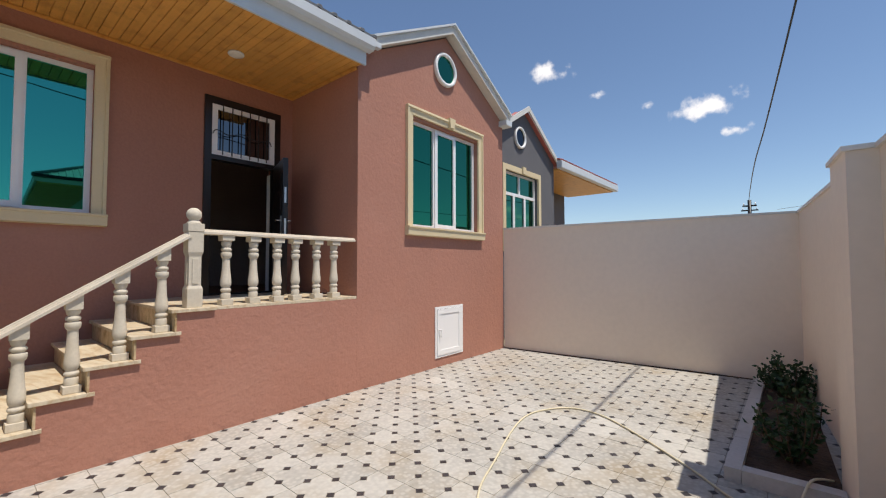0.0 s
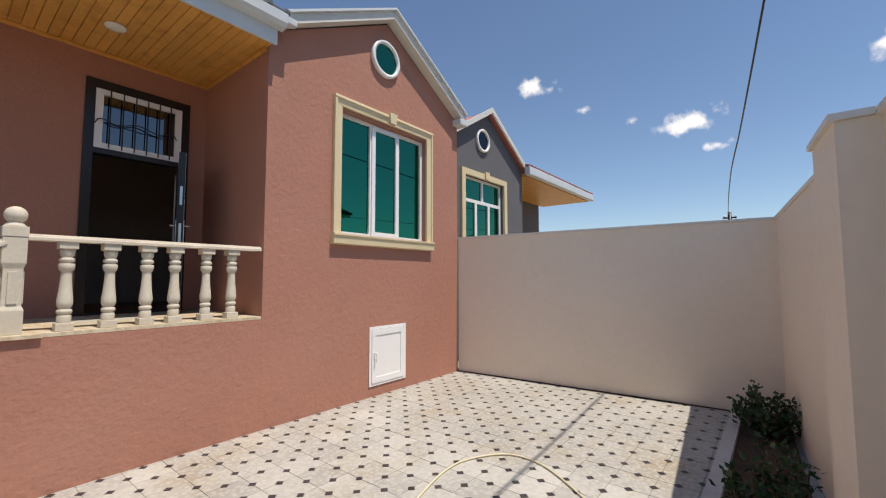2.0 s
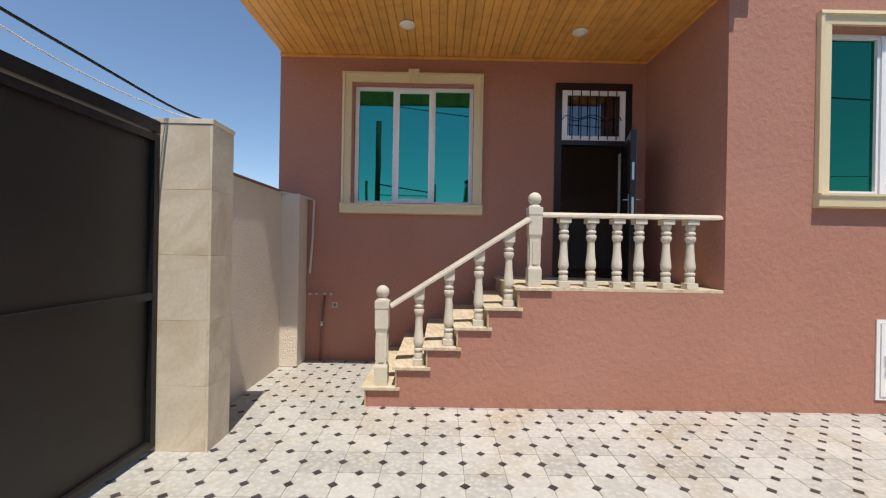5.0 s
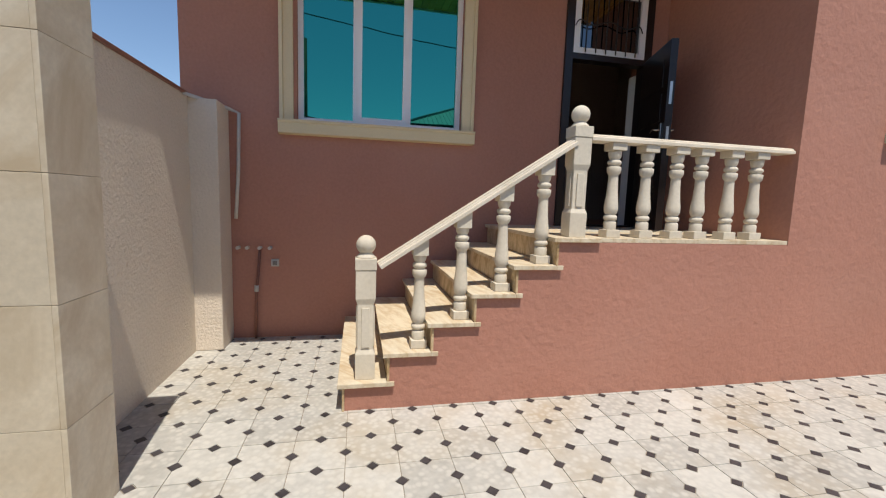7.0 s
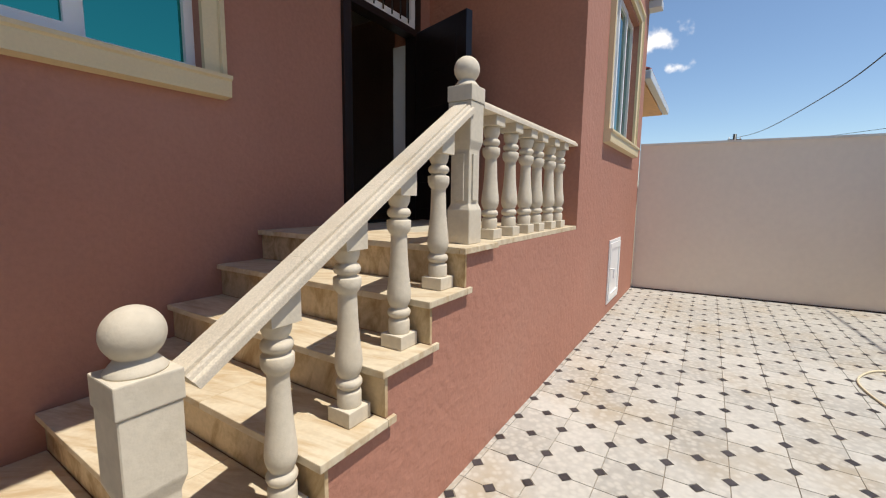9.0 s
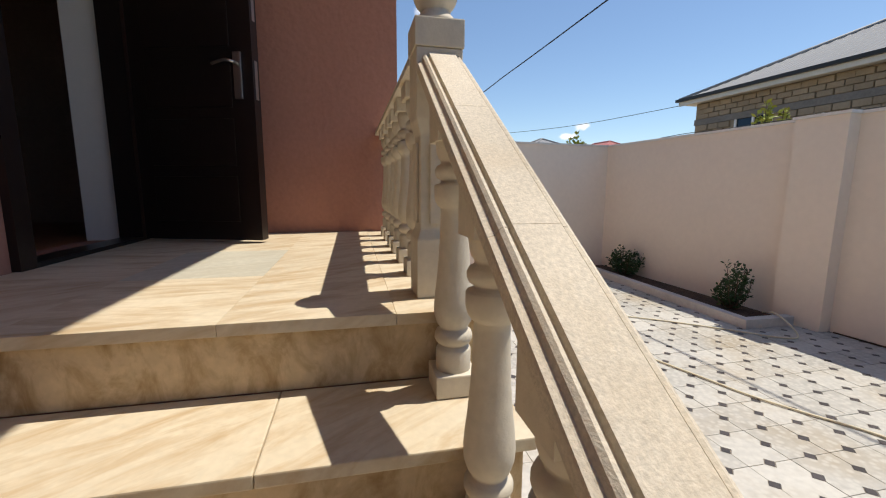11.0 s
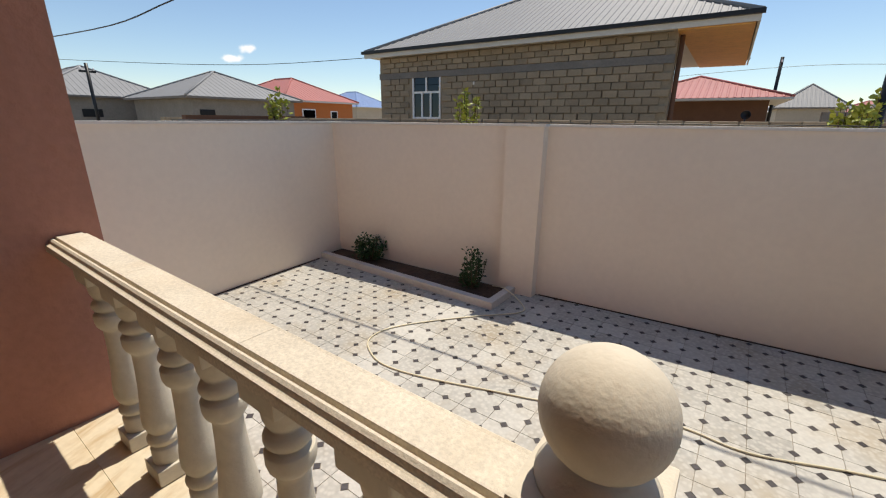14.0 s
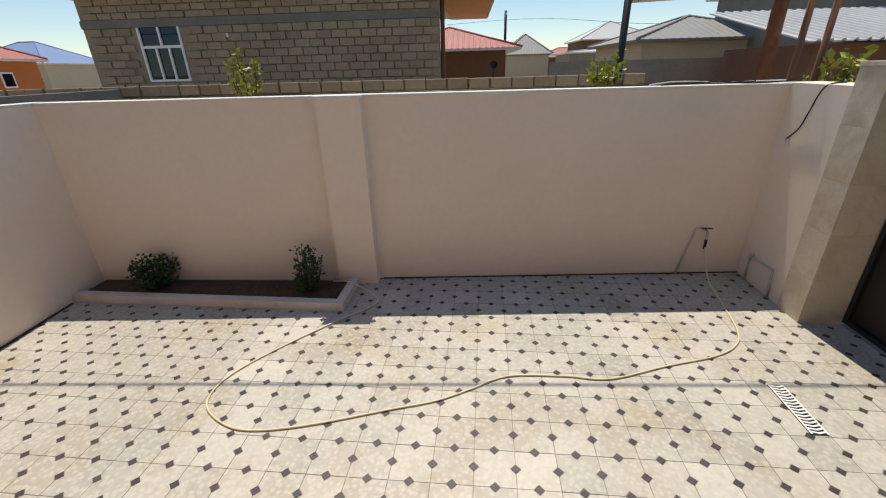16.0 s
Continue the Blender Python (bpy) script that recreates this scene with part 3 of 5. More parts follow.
# ---- entrance door ----
door = thing("door_1", "dark brown steel entrance door standing open under a barred transom", "door", (2.64, Y_BACK, Z_LAND), kind="structure")
part("door_frame", holed_wall(bmesh.new(), "x", 2.165, 3.175, Z_LAND, 3.715, Y_BACK - 0.03, Y_BACK + 0.09, [(2.25, 3.09, Z_LAND + 0.02, 2.90), (2.25, 3.09, 2.96, 3.62)]), M_DOOR, door)
tr = part("transom_frame", holed_wall(bmesh.new(), "x", 2.252, 3.088, 2.962, 3.618, Y_BACK - 0.025, Y_BACK + 0.03, [(2.32, 3.02, 3.02, 3.56)]), M_PVC, door, "white plastic transom frame")
part("pane", B(2.31, 3.03, Y_BACK + 0.0, Y_BACK + 0.008, 3.01, 3.57), M_CLEAR, tr)
for k in range(6):
    bx = 2.32 + 0.7 * (k + 0.5) / 6
    part("bar", tube(bmesh.new(), [(bx, Y_BACK - 0.045, 2.97), (bx, Y_BACK - 0.045, 3.61)], 0.007, 6), M_BLACK, tr)
part("scroll", tube(bmesh.new(), smooth_path([(2.25, Y_BACK - 0.045, 3.22), (2.3, Y_BACK - 0.05, 3.28), (2.45, Y_BACK - 0.05, 3.24), (2.64, Y_BACK - 0.05, 3.29), (2.83, Y_BACK - 0.05, 3.24), (2.98, Y_BACK - 0.05, 3.28), (3.03, Y_BACK - 0.045, 3.22)]), 0.006, 6), M_BLACK, tr)
# leaf hinged at the recess side, swung outwards
hinge, free = Vector((3.085, Y_BACK - 0.07, 0)), Vector((2.87, 0.79, 0))
d = (free - hinge).normalized()
leaf_turn = math.degrees(math.atan2(d.y, d.x))
L = (free - hinge).length
leaf = part("leaf", B(0, L, -0.03, 0.03, 0.015, 1.76, bevel=0.006), M_DOOR, door)
leaf.matrix_basis = pose(hinge.x, hinge.y, Z_LAND, 0, 0, leaf_turn)


def on_leaf(name, bm, mat, label=""):
    o = part(name, bm, mat, None, label)
    o.parent = leaf
    return o


for k in range(5):
    zz = 0.12 + k * 0.31
    on_leaf("pressed_panel", B(0.09, L - 0.12, -0.036, -0.029, zz, zz + 0.25, bevel=0.003), M_DOOR)
on_leaf("edge_strip", B(L - 0.004, L + 0.004, -0.032, 0.032, 0.02, 1.755), M_DOOR, "dark steel edge strip")
on_leaf("edge_seal", B(L - 0.012, L - 0.006, 0.0305, 0.034, 0.02, 1.755), M_CHROME, "thin bright steel trim")
for zz in (0.78, 1.18):
    on_leaf("lock_plate", B(L + 0.0045, L + 0.007, -0.012, 0.012, zz, zz + 0.2), M_CHROME, "steel lock plate")
for sgn in (-1, 1):
    on_leaf("handle_plate", B(L - 0.1, L - 0.055, sgn * 0.037 - 0.005, sgn * 0.037 + 0.005, 0.78, 1.02, bevel=0.003), M_CHROME, "bronze handle plate")
    on_leaf("lever", tube(bmesh.new(), smooth_path([(L - 0.078, sgn * 0.04, 0.96), (L - 0.08, sgn * 0.085, 0.96), (L - 0.12, sgn * 0.09, 0.965), (L - 0.19, sgn * 0.085, 0.95)], 4), 0.008, 8), M_CHROME, "curved steel lever")

# ---- service hatch ----
hatch = thing("door_2", "white plastic service hatch low in the stucco wall", "hatch", (5.1, 0, 0.12), kind="structure")
part("hatch_frame", holed_wall(bmesh.new(), "x", 4.825, 5.50, 0.117, 0.88, -0.014, -0.002, [(4.86, 5.465, 0.152, 0.845)]), M_PVC, hatch)
hl = part("hatch_leaf", holed_wall(bmesh.new(), "x", 4.863, 5.462, 0.155, 0.842, -0.024, -0.004, [(4.935, 5.39, 0.227, 0.77)]), M_PVC, hatch)
part("hatch_panel", B(4.93, 5.395, -0.014, -0.006, 0.222, 0.775), M_PVC, hl)
part("hatch_handle", tube(bmesh.new(), smooth_path([(4.9, -0.024, 0.54), (4.9, -0.055, 0.54), (4.915, -0.06, 0.53), (4.905, -0.058, 0.43)], 4), 0.009, 8), M_PVC, hl)
part("hatch_seal", holed_wall(bmesh.new(), "x", 4.858, 5.467, 0.150, 0.847, -0.008, -0.003, [(4.868, 5.457, 0.16, 0.837)]), M_BLACK, hatch, "dark rubber seal")

hatch.location += Vector((0, Y_GABLE, 0.02))

# ---- porch ceiling lights ----
for lx, ly in ((0.26, 0.73), (2.24, 0.81)):
    lamp = thing("ceiling_light", "round white flush ceiling light, unlit", "ceiling light", (lx, ly, 4.03), "porch lights")
    part("rim", lathe(bmesh.new(), [(0.085, 4.029), (0.09, 4.015), (0.082, 4.005), (0.076, 4.005)], 28, lx, ly), M_PVC, lamp)
    part("diffuser", lathe(bmesh.new(), [(0.074, 4.015), (0.07, 3.998), (0.04, 3.992), (0.005, 3.991)], 28, lx, ly), M_LAMP, lamp)

# ---- staircase ----
stairs = thing("staircase", "banded sandstone porch steps on a terracotta stucco base", "stairs", (0.7, 0.7, 0), kind="structure")
outline = [(0, 0)]
for i in range(6):
    outline += [(i * RUN, (i + 1) * RISE - 0.032), ((i + 1) * RUN, (i + 1) * RISE - 0.032)]
outline = outline[:-1] + [(X_REC - 0.0005, Z_LAND - 0.032), (X_REC - 0.0005, 0)]
part("base", prism(bmesh.new(), outline, "y", Y_GABLE, Y_BACK - 0.002), M_RED, stairs, "terracotta stucco flank")
for i in range(6):
    x0, z1 = i * RUN, (i + 1) * RISE
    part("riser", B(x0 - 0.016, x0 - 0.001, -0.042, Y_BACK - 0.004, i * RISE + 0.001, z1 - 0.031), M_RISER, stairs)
    if i < 5:
        cuts = (0.34 + 0.15 * ((i * 7) % 3), )
        edges = [-0.06, cuts[0], Y_BACK - 0.004]
        for a, b in zip(edges, edges[1:]):
            part("tread", B(x0 - 0.045, x0 + RUN - 0.018, a, b - 0.0015, z1 - 0.03, z1, bevel=0.004), M_TREAD, stairs)
        part("tread_lip", B(x0 + RUN - 0.0175, x0 + RUN + 0.03, -0.06, -0.044, z1 - 0.03, z1, bevel=0.003), M_TREAD, stairs)
ys = [Y_GABLE + 0.004, 0.2, 0.62, 1.08, Y_BACK - 0.004]
xs = [5 * RUN - 0.045, 1.93, 2.55, X_REC - 0.002]
part("landing_lip", B(5 * RUN - 0.045, 1.74, -0.06, Y_GABLE + 0.002, Z_LAND - 0.03, Z_LAND, bevel=0.004), M_TREAD, stairs)
for i, (a, b) in enumerate(zip(xs, xs[1:])):
    for j, (c, e) in enumerate(zip(ys, ys[1:])):
        part("landing_slab", B(a, b - 0.001, c, e - 0.001, Z_LAND - 0.03, Z_LAND + 0.0006 * ((i * 3 + j * 5) % 3), bevel=0.0012), M_TREADGREY if (i, j) == (1, 2) else M_TREAD, stairs)

# ---- balustrade ----
Y_RAIL = 0.062
def baluster_meshes(h):
    """Turned baluster of height h: plinth, drum and ring, bulbous body, collar, ring, cup and top block."""
    q = bmesh.new()
    box(q, -0.054, 0.054, -0.054, 0.054, 0, 0.057, bevel=0.004)
    s = bmesh.new()
    prof = [(0.043, 0.055), (0.044, 0.060), (0.044, 0.108), (0.041, 0.115), (0.034, 0.119), (0.034, 0.123), (0.043, 0.128), (0.0475, 0.138), (0.0475, 0.147), (0.043, 0.157), (0.035, 0.162), (0.035, 0.167)]
    stretch = (h - 0.224 - 0.167) / (0.430 - 0.167)
    body = [(0.042, 0.176), (0.0485, 0.195), (0.0495, 0.212), (0.0475, 0.238), (0.0425, 0.275), (0.038, 0.32), (0.035, 0.37), (0.0335, 0.415), (0.0335, 0.430)]
    prof += [(r, 0.167 + (z - 0.167) * stretch) for r, z in body]
    z = h - 0.224
    prof += [(0.039, z + 0.006), (0.0455, z + 0.016), (0.049, z + 0.030), (0.049, z + 0.054), (0.047, z + 0.057), (0.035, z + 0.060), (0.034, z + 0.067), (0.043, z + 0.072), (0.0475, z + 0.082), (0.0475, z + 0.090),
             (0.043, z + 0.100), (0.034, z + 0.105), (0.034, z + 0.112), (0.039, z + 0.118), (0.0435, z + 0.132), (0.0455, z + 0.150), (0.0455, z + 0.172)]
    lathe(s, prof, 26)
    c = bmesh.new()
    box(c, -0.056, 0.056, -0.056, 0.056, h - 0.054, h, bevel=0.004)
    return mesh_of("plinth", q, M_LIME), mesh_of("shaft", s, M_LIME), mesh_of("block", c, M_LIME)


def newel(x, z0, h, label):
    n = thing("newel_post", label, "newel post", (x, Y_RAIL, z0), "stair posts")
    w, t = 0.064, 0.052
    bm = bmesh.new()
    secs = [(w, 0), (w, 0.17), (t, 0.20), (t, h - 0.30), (w, h - 0.26), (w, h - 0.075)]
    rings = [[bm.verts.new((x + sx * r, Y_RAIL + sy * r, z0 + z)) for sx, sy in ((-1, -1), (1, -1), (1, 1), (-1, 1))] for r, z in secs]
    for a, b in zip(rings, rings[1:]):
        for k in range(4):
            bm.faces.new((a[k], a[(k + 1) % 4], b[(k + 1) % 4], b[k]))
    bm.faces.new(rings[0][::-1]), bm.faces.new(rings[-1])
    bmesh.ops.bevel(bm, geom=[e for e in bm.edges], offset=0.003, segments=1, affect="EDGES")
    part("shaft", bm, M_LIME, n)
    for ax in range(4):
        a = math.pi / 2 * ax
        m = Matrix.Translation((x, Y_RAIL, z0)) @ Matrix.Rotation(a, 4, "Z")
        g = bmesh.new()
        box(g, -0.026, 0.026, -t - 0.009, -t - 0.0005, 0.215, h - 0.32, bevel=0.004)
        bmesh.ops.transform(g, matrix=m, verts=g.verts)
        part("raised_panel", g, M_LIME, n)
    part("cap", B(x - w - 0.004, x + w + 0.004, Y_RAIL - w - 0.004, Y_RAIL + w + 0.004, z0 + h - 0.074, z0 + h, bevel=0.004), M_LIME, n)
    R = 0.063
    prof = [(0.061, h), (0.061, h + 0.005), (0.054, h + 0.014), (0.045, h + 0.025), (0.0385, h + 0.033)]
    c = h + 0.084
    prof += [(R * math.cos(a), c + R * math.sin(a)) for a in [radians(d) for d in range(-52, 90, 8)]] + [(0.002, c + R)]
    part("ball_finial", lathe(bmesh.new(), [(r, z0 + z) for r, z in prof], 32, x, Y_RAIL), M_LIME, n, "round limestone ball")
    return n


newel(0.128, RISE, 0.80, "square limestone newel post with ball finial at the stair foot")
newel(X_NEWEL, Z_LAND, 0.763, "square limestone newel post with ball finial on the landing corner")


def rail_profile(bm, a, b, wide=0.068, high=0.046):
    """A moulded handrail from a to b, its top along the line."""
    a, b = Vector(a), Vector(b)
    d = (b - a).normalized()
    side = Vector((0, 1, 0))
    up = d.cross(side)
    if up.z < 0: up = -up
    half = [(wide * 0.53, 0.0), (wide * 0.545, -0.010), (wide * 0.58, -0.011), (wide * 0.62, -0.006), (wide * 0.70, -0.005), (wide * 0.78, -0.010), (wide * 0.82, -0.019), (wide * 0.88, -0.021), (wide * 0.98, -0.023), (wide, -0.028), (wide, -high)]
    prof = [(-u, v) for u, v in half[::-1]] + half
    r0 = [bm.verts.new(a + side * u + up * v) for u, v in prof]
    r1 = [bm.verts.new(b + side * u + up * v) for u, v in prof]
    n = len(prof)
    bm.faces.new(r0), bm.faces.new(r1[::-1])
    for k in range(n):
        bm.faces.new((r0[k], r1[k], r1[(k + 1) % n], r0[(k + 1) % n]))
    bmesh.ops.recalc_face_normals(bm, faces=bm.faces)
    return bm


RA, RB = Vector((0.20, Y_RAIL - 0.006, 0.965)), Vector((X_NEWEL - 0.063, Y_RAIL - 0.006, 1.825))
hand = thing("handrail", "sloping moulded limestone stair handrail in butted lengths", "handrail", (0.8, 0.08, 1.3))
stops = [0, 0.27, 0.53, 0.78, 1]
for a, b in zip(stops, stops[1:]):
    part("rail_length", rail_profile(bmesh.new(), RA.lerp(RB, a + 0.0003), RA.lerp(RB, b - 0.0003)), M_RAIL, hand)
flat = thing("handrail", "level moulded limestone handrail along the landing", "handrail", (2.5, 0.08, 1.83))
fx = [X_NEWEL + 0.064, 2.2, 2.78, X_REC - 0.005]
for a, b in zip(fx, fx[1:]):
    part("rail_length", rail_profile(bmesh.new(), (a, Y_RAIL, 1.868), (b - 0.001, Y_RAIL, 1.868)), M_RAIL, flat)

HB = 1.868 - 0.046 - Z_LAND - 0.001
mp_, ms_, mc_ = baluster_meshes(HB)
for bx in (1.868, 2.133, 2.386, 2.598, 2.862, 3.098):
    b = thing("baluster", "turned limestone baluster on the landing edge", "baluster", (bx, Y_RAIL, Z_LAND + 0.001), "landing balusters")
    for nm, me in (("plinth", mp_), ("shaft", ms_), ("block", mc_)):
        o = new(nm, me)
        o.parent = b
slope = (RB.z - RA.z) / (RB.x - RA.x)
for i in range(1, 5):
    bx = i * RUN + 0.195
    zt = (i + 1) * RISE
    top_mid = RA.z + (bx - RA.x) * slope - 0.046 / math.cos(math.atan(slope))
    h = top_mid - zt - 0.05 * slope
    b = thing("baluster", "turned limestone baluster on a stair tread", "baluster", (bx, Y_RAIL, zt + 0.001), "stair balusters")
    a_, s_, c_ = baluster_meshes(h + 0.02)
    for nm, me in (("plinth", a_), ("shaft", s_)):
        o = new(nm, me)
        o.parent = b
    bpy.data.meshes.remove(c_)
    o = part("block", prism(bmesh.new(), [(-0.05, h - 0.05), (0.05, h - 0.05), (0.05, h + 0.1 * slope), (-0.05, h)], "y", -0.052, 0.052), M_LIME)
    o.parent = b

# ---- yard walls ----
Z_W = 2.17
X_END = far_x(-4.4) + 0.21
bm = prism(bmesh.new(), [(far_x(0), -0.034), (far_x(-4.4), -4.4), (far_x(-4.4) + 0.2, -4.4), (far_x(0) + 0.2, -0.034)], "z", 0, Z_W + 0.02)
wall_far = tagged(part("wall_far", bm, M_CREAM), "cream painted yard wall", "wall", kind="structure")
part("coping", prism(bmesh.new(), [(far_x(0) - 0.02, -0.034), (far_x(-4.4) - 0.02, -4.4), (far_x(-4.4) + 0.22, -4.4), (far_x(0) + 0.22, -0.034)], "z", Z_W + 0.021, Z_W + 0.05), M_COPING, wall_far)
bm = bmesh.new()
prism(bm, [(-1.4, front_y(-1.4)), (X_END, front_y(X_END)), (X_END, front_y(X_END) - 0.2), (-1.4, front_y(-1.4) - 0.2)], "z", 0, Z_W + 0.017)
wall_front = tagged(part("wall_front", bm, M_CREAM), "cream painted front yard wall with a pilaster", "wall", kind="structure")
bm = bmesh.new()
prism(bm, [(-1.4, front_y(-1.4) + 0.02), (X_END, front_y(X_END) + 0.02), (X_END, front_y(X_END) - 0.22), (-1.4, front_y(-1.4) - 0.22)], "z", Z_W + 0.018, Z_W + 0.047)
part("coping", bm, M_COPING, wall_front)
part("pilaster", prism(bmesh.new(), [(3.515, front_y(3.515) - 0.01), (3.99, front_y(3.99) - 0.01), (3.99, front_y(3.99) + 0.14), (3.515, front_y(3.515) + 0.14)], "z", 0, Z_W + 0.02), M_CREAM, wall_front)
part("pilaster_cap", prism(bmesh.new(), [(3.495, front_y(3.515) + 0.021), (4.01, front_y(3.99) + 0.021), (4.01, front_y(3.99) + 0.16), (3.495, front_y(3.515) + 0.16)], "z", Z_W + 0.021, Z_W + 0.05), M_COPING, wall_front)
tagged(part("wall_gate_south", B(-1.4, -0.985, -5.1, -4.085, 0, Z_W + 0.052), M_CREAM), "short cream wall beside the gate pier", "wall", kind="structure")
wl = tagged(part("wall_left", B(-1.45, -1.3, -0.585, 1.2, 0, 2.16), M_ROUGHCAST), "rough cream plastered side wall", "wall", kind="structure")
part("coping", B(-1.47, -1.28, -0.585, 1.2, 2.161, 2.185, bevel=0.004), M_PIPEBROWN, wl)
tagged(part("wall_buttress", B(-1.44, -1.08, 1.201, 1.525, 0, 2.15, bevel=0.01), M_ROUGHCAST), "cream plastered buttress against the house", "wall", kind="structure")


def pier(x0, x1, y0, y1, h):
    p = thing("gate_pier", "square gate pier clad in travertine slabs", "gate pier", ((x0 + x1) / 2, (y0 + y1) / 2, 0), "gate piers")
    part("core", B(x0 + 0.02, x1 - 0.02, y0 + 0.02, y1 - 0.02, 0, h - 0.04), M_CEMENT, p)
    n = 5
    for k in range(n):
        a, b = k * (h - 0.04) / n, (k + 1) * (h - 0.04) / n - 0.0015
        part("slab", B(x1 - 0.02, x1, y0, y1, a, b, bevel=0.002), M_PIER, p)
        part("slab", B(x0, x0 + 0.02, y0, y1, a, b, bevel=0.002), M_PIER, p)
        part("slab", B(x0 + 0.0205, x1 - 0.0205, y0, y0 + 0.02, a, b, bevel=0.002), M_PIER, p)
        part("slab", B(x0 + 0.0205, x1 - 0.0205, y1 - 0.02, y1, a, b, bevel=0.002), M_PIER, p)
    part("cap", B(x0 - 0.006, x1 + 0.006, y0 - 0.006, y1 + 0.006, h - 0.039, h, bevel=0.004), M_PIER, p)


pier(-1.43, -0.985, -0.925, -0.62, 2.41)
pier(-1.45, -0.97, -4.08, -3.757, 2.42)
gate = thing("yard_gate", "dark brown sheet metal double gate, shut", "gate", (-1.4, -2.3, 0))
for a, b in ((-3.74, -2.34), (-2.33, -0.93)):
    lf = part("gate_leaf", B(-1.43, -1.40, a, b, 0.04, 2.28, bevel=0.003), M_GATE, gate)
    for yy in (a, b - 0.05):
        part("stile", B(-1.398, -1.36, yy, yy + 0.05, 0.04, 2.28), M_BLACK, lf)
    for zz in (0.04, 1.1, 2.23):
        part("rail", B(-1.397, -1.362, a + 0.051, b - 0.051, zz, zz + 0.05), M_BLACK, lf)
part("gate_beam", B(-1.45, -1.36, -3.745, -0.92, 2.30, 2.38), M_BLACK, gate)

# thin dark strips along the wall feet, in the soil colour
tagged(part("trim_far", prism(bmesh.new(), [(far_x(0) - 0.002, -0.04), (far_x(-3.7) - 0.002, -3.7), (far_x(-3.7) - 0.03, -3.7), (far_x(0) - 0.018, -0.04)], "z", 0, 0.012), M_SOIL), "thin dark strip along the wall foot", "trim", kind="structure")
tagged(part("trim_front", prism(bmesh.new(), [(-0.98, front_y(-0.98) + 0.002), (3.47, front_y(3.47) + 0.002), (3.47, front_y(3.47) + 0.018), (-0.98, front_y(-0.98) + 0.018)], "z", 0, 0.012), M_SOIL), "thin dark strip along the wall foot", "trim", kind="structure")

# ---- planter with shrubs ----
P0, P1 = 3.745, far_x(-3.72) - 0.004
def kerb_y(x):
    return -3.715 - 0.01 * (x - P0)
planter = thing("planter_bed", "soil planting bed edged with a white stone kerb", "planter", (5, -4.3, 0))
part("soil", prism(bmesh.new(), [(P0 + 0.1, kerb_y(P0) - 0.1), (P1, kerb_y(P1) - 0.1), (P1, front_y(P1) + 0.002), (P0 + 0.1, front_y(P0) + 0.15)], "z", 0.0, 0.05), M_SOIL, planter, "dark bare soil")
nk = 5
for k in range(nk):
    a = P0 + (P1 - P0) * k / nk
    b = P0 + (P1 - P0) * (k + 1) / nk - 0.004
    part("kerb", prism(bmesh.new(), [(a, kerb_y(a)), (b, kerb_y(b)), (b, kerb_y(b) - 0.1), (a, kerb_y(a) - 0.1)], "z", 0, 0.1), M_KERB, planter)
part("kerb", B(P0, P0 + 0.1, front_y(P0) + 0.15, kerb_y(P0) - 0.103, 0, 0.098), M_KERB, planter)


def leaves(bm, spots, size, rng):
    for p in spots:
        d = Vector((rng.uniform(-1, 1), rng.uniform(-1, 1), rng.uniform(-0.3, 0.9))).normalized()
        u = d.cross(Vector((rng.uniform(-1, 1), rng.uniform(-1, 1), rng.uniform(-1, 1)))).normalized()
        n = d.cross(u)
        s = size * rng.uniform(0.7, 1.3)
        a, b, c, e, f = p, p + d * s * 0.5 + u * s * 0.3 + n * s * 0.06, p + d * s, p + d * s * 0.5 - u * s * 0.3 + n * s * 0.06, p + d * s * 0.5
        v = [bm.verts.new(q) for q in (a, b, c, e, f)]
        bm.faces.new((v[0], v[1], v[4])), bm.faces.new((v[1], v[2], v[4])), bm.faces.new((v[2], v[3], v[4])), bm.faces.new((v[3], v[0], v[4]))


def shrub(name, label, x, y, z, h, spread, leaf, mat, seed, stems=9, per=34, trunk=0.0, category="shrub"):
    rng = random.Random(seed)
    t = thing(name, label, category, (x, y, z), "yard shrubs" if trunk == 0 else "street trees")
    wood, crown = bmesh.new(), bmesh.new()
    if trunk:
        tube(wood, [(x, y, z), (x + 0.03, y, z + trunk * 0.5), (x, y + 0.02, z + trunk)], [0.05, 0.035, 0.028], 7)
    for s in range(stems):
        a = rng.uniform(0, 2 * math.pi)
        r = spread * rng.uniform(0.2, 1.0)
        hh = h * rng.uniform(0.55, 1.0) * (1.15 - 0.4 * r / spread)
        p0 = Vector((x + 0.02 * math.cos(a), y + 0.02 * math.sin(a), z + trunk - (0.02 if not trunk else 0.1)))
        p2 = Vector((x + r * math.cos(a), y + r * math.sin(a), z + trunk + hh))
        p1 = p0.lerp(p2, 0.5) + Vector((r * 0.25 * math.cos(a), r * 0.25 * math.sin(a), 0))
        line = smooth_path([p0, p1, p2], 4)
        tube(wood, line, [0.008 * (1.2 - i / len(line)) for i in range(len(line))], 5)
        spots = []
        for _ in range(per):
            f = rng.uniform(0.22, 1.0)
            q = line[min(int(f * (len(line) - 1)), len(line) - 2)].lerp(line[min(int(f * (len(line) - 1)) + 1, len(line) - 1)], rng.random())
            spots.append(q + Vector((rng.gauss(0, 1), rng.gauss(0, 1), rng.gauss(0, 1))) * spread * 0.09)
        leaves(crown, spots, leaf, rng)
    part("stem" if not trunk else "trunk", wood, M_BARK, t)
    part("crown", crown, mat, t)


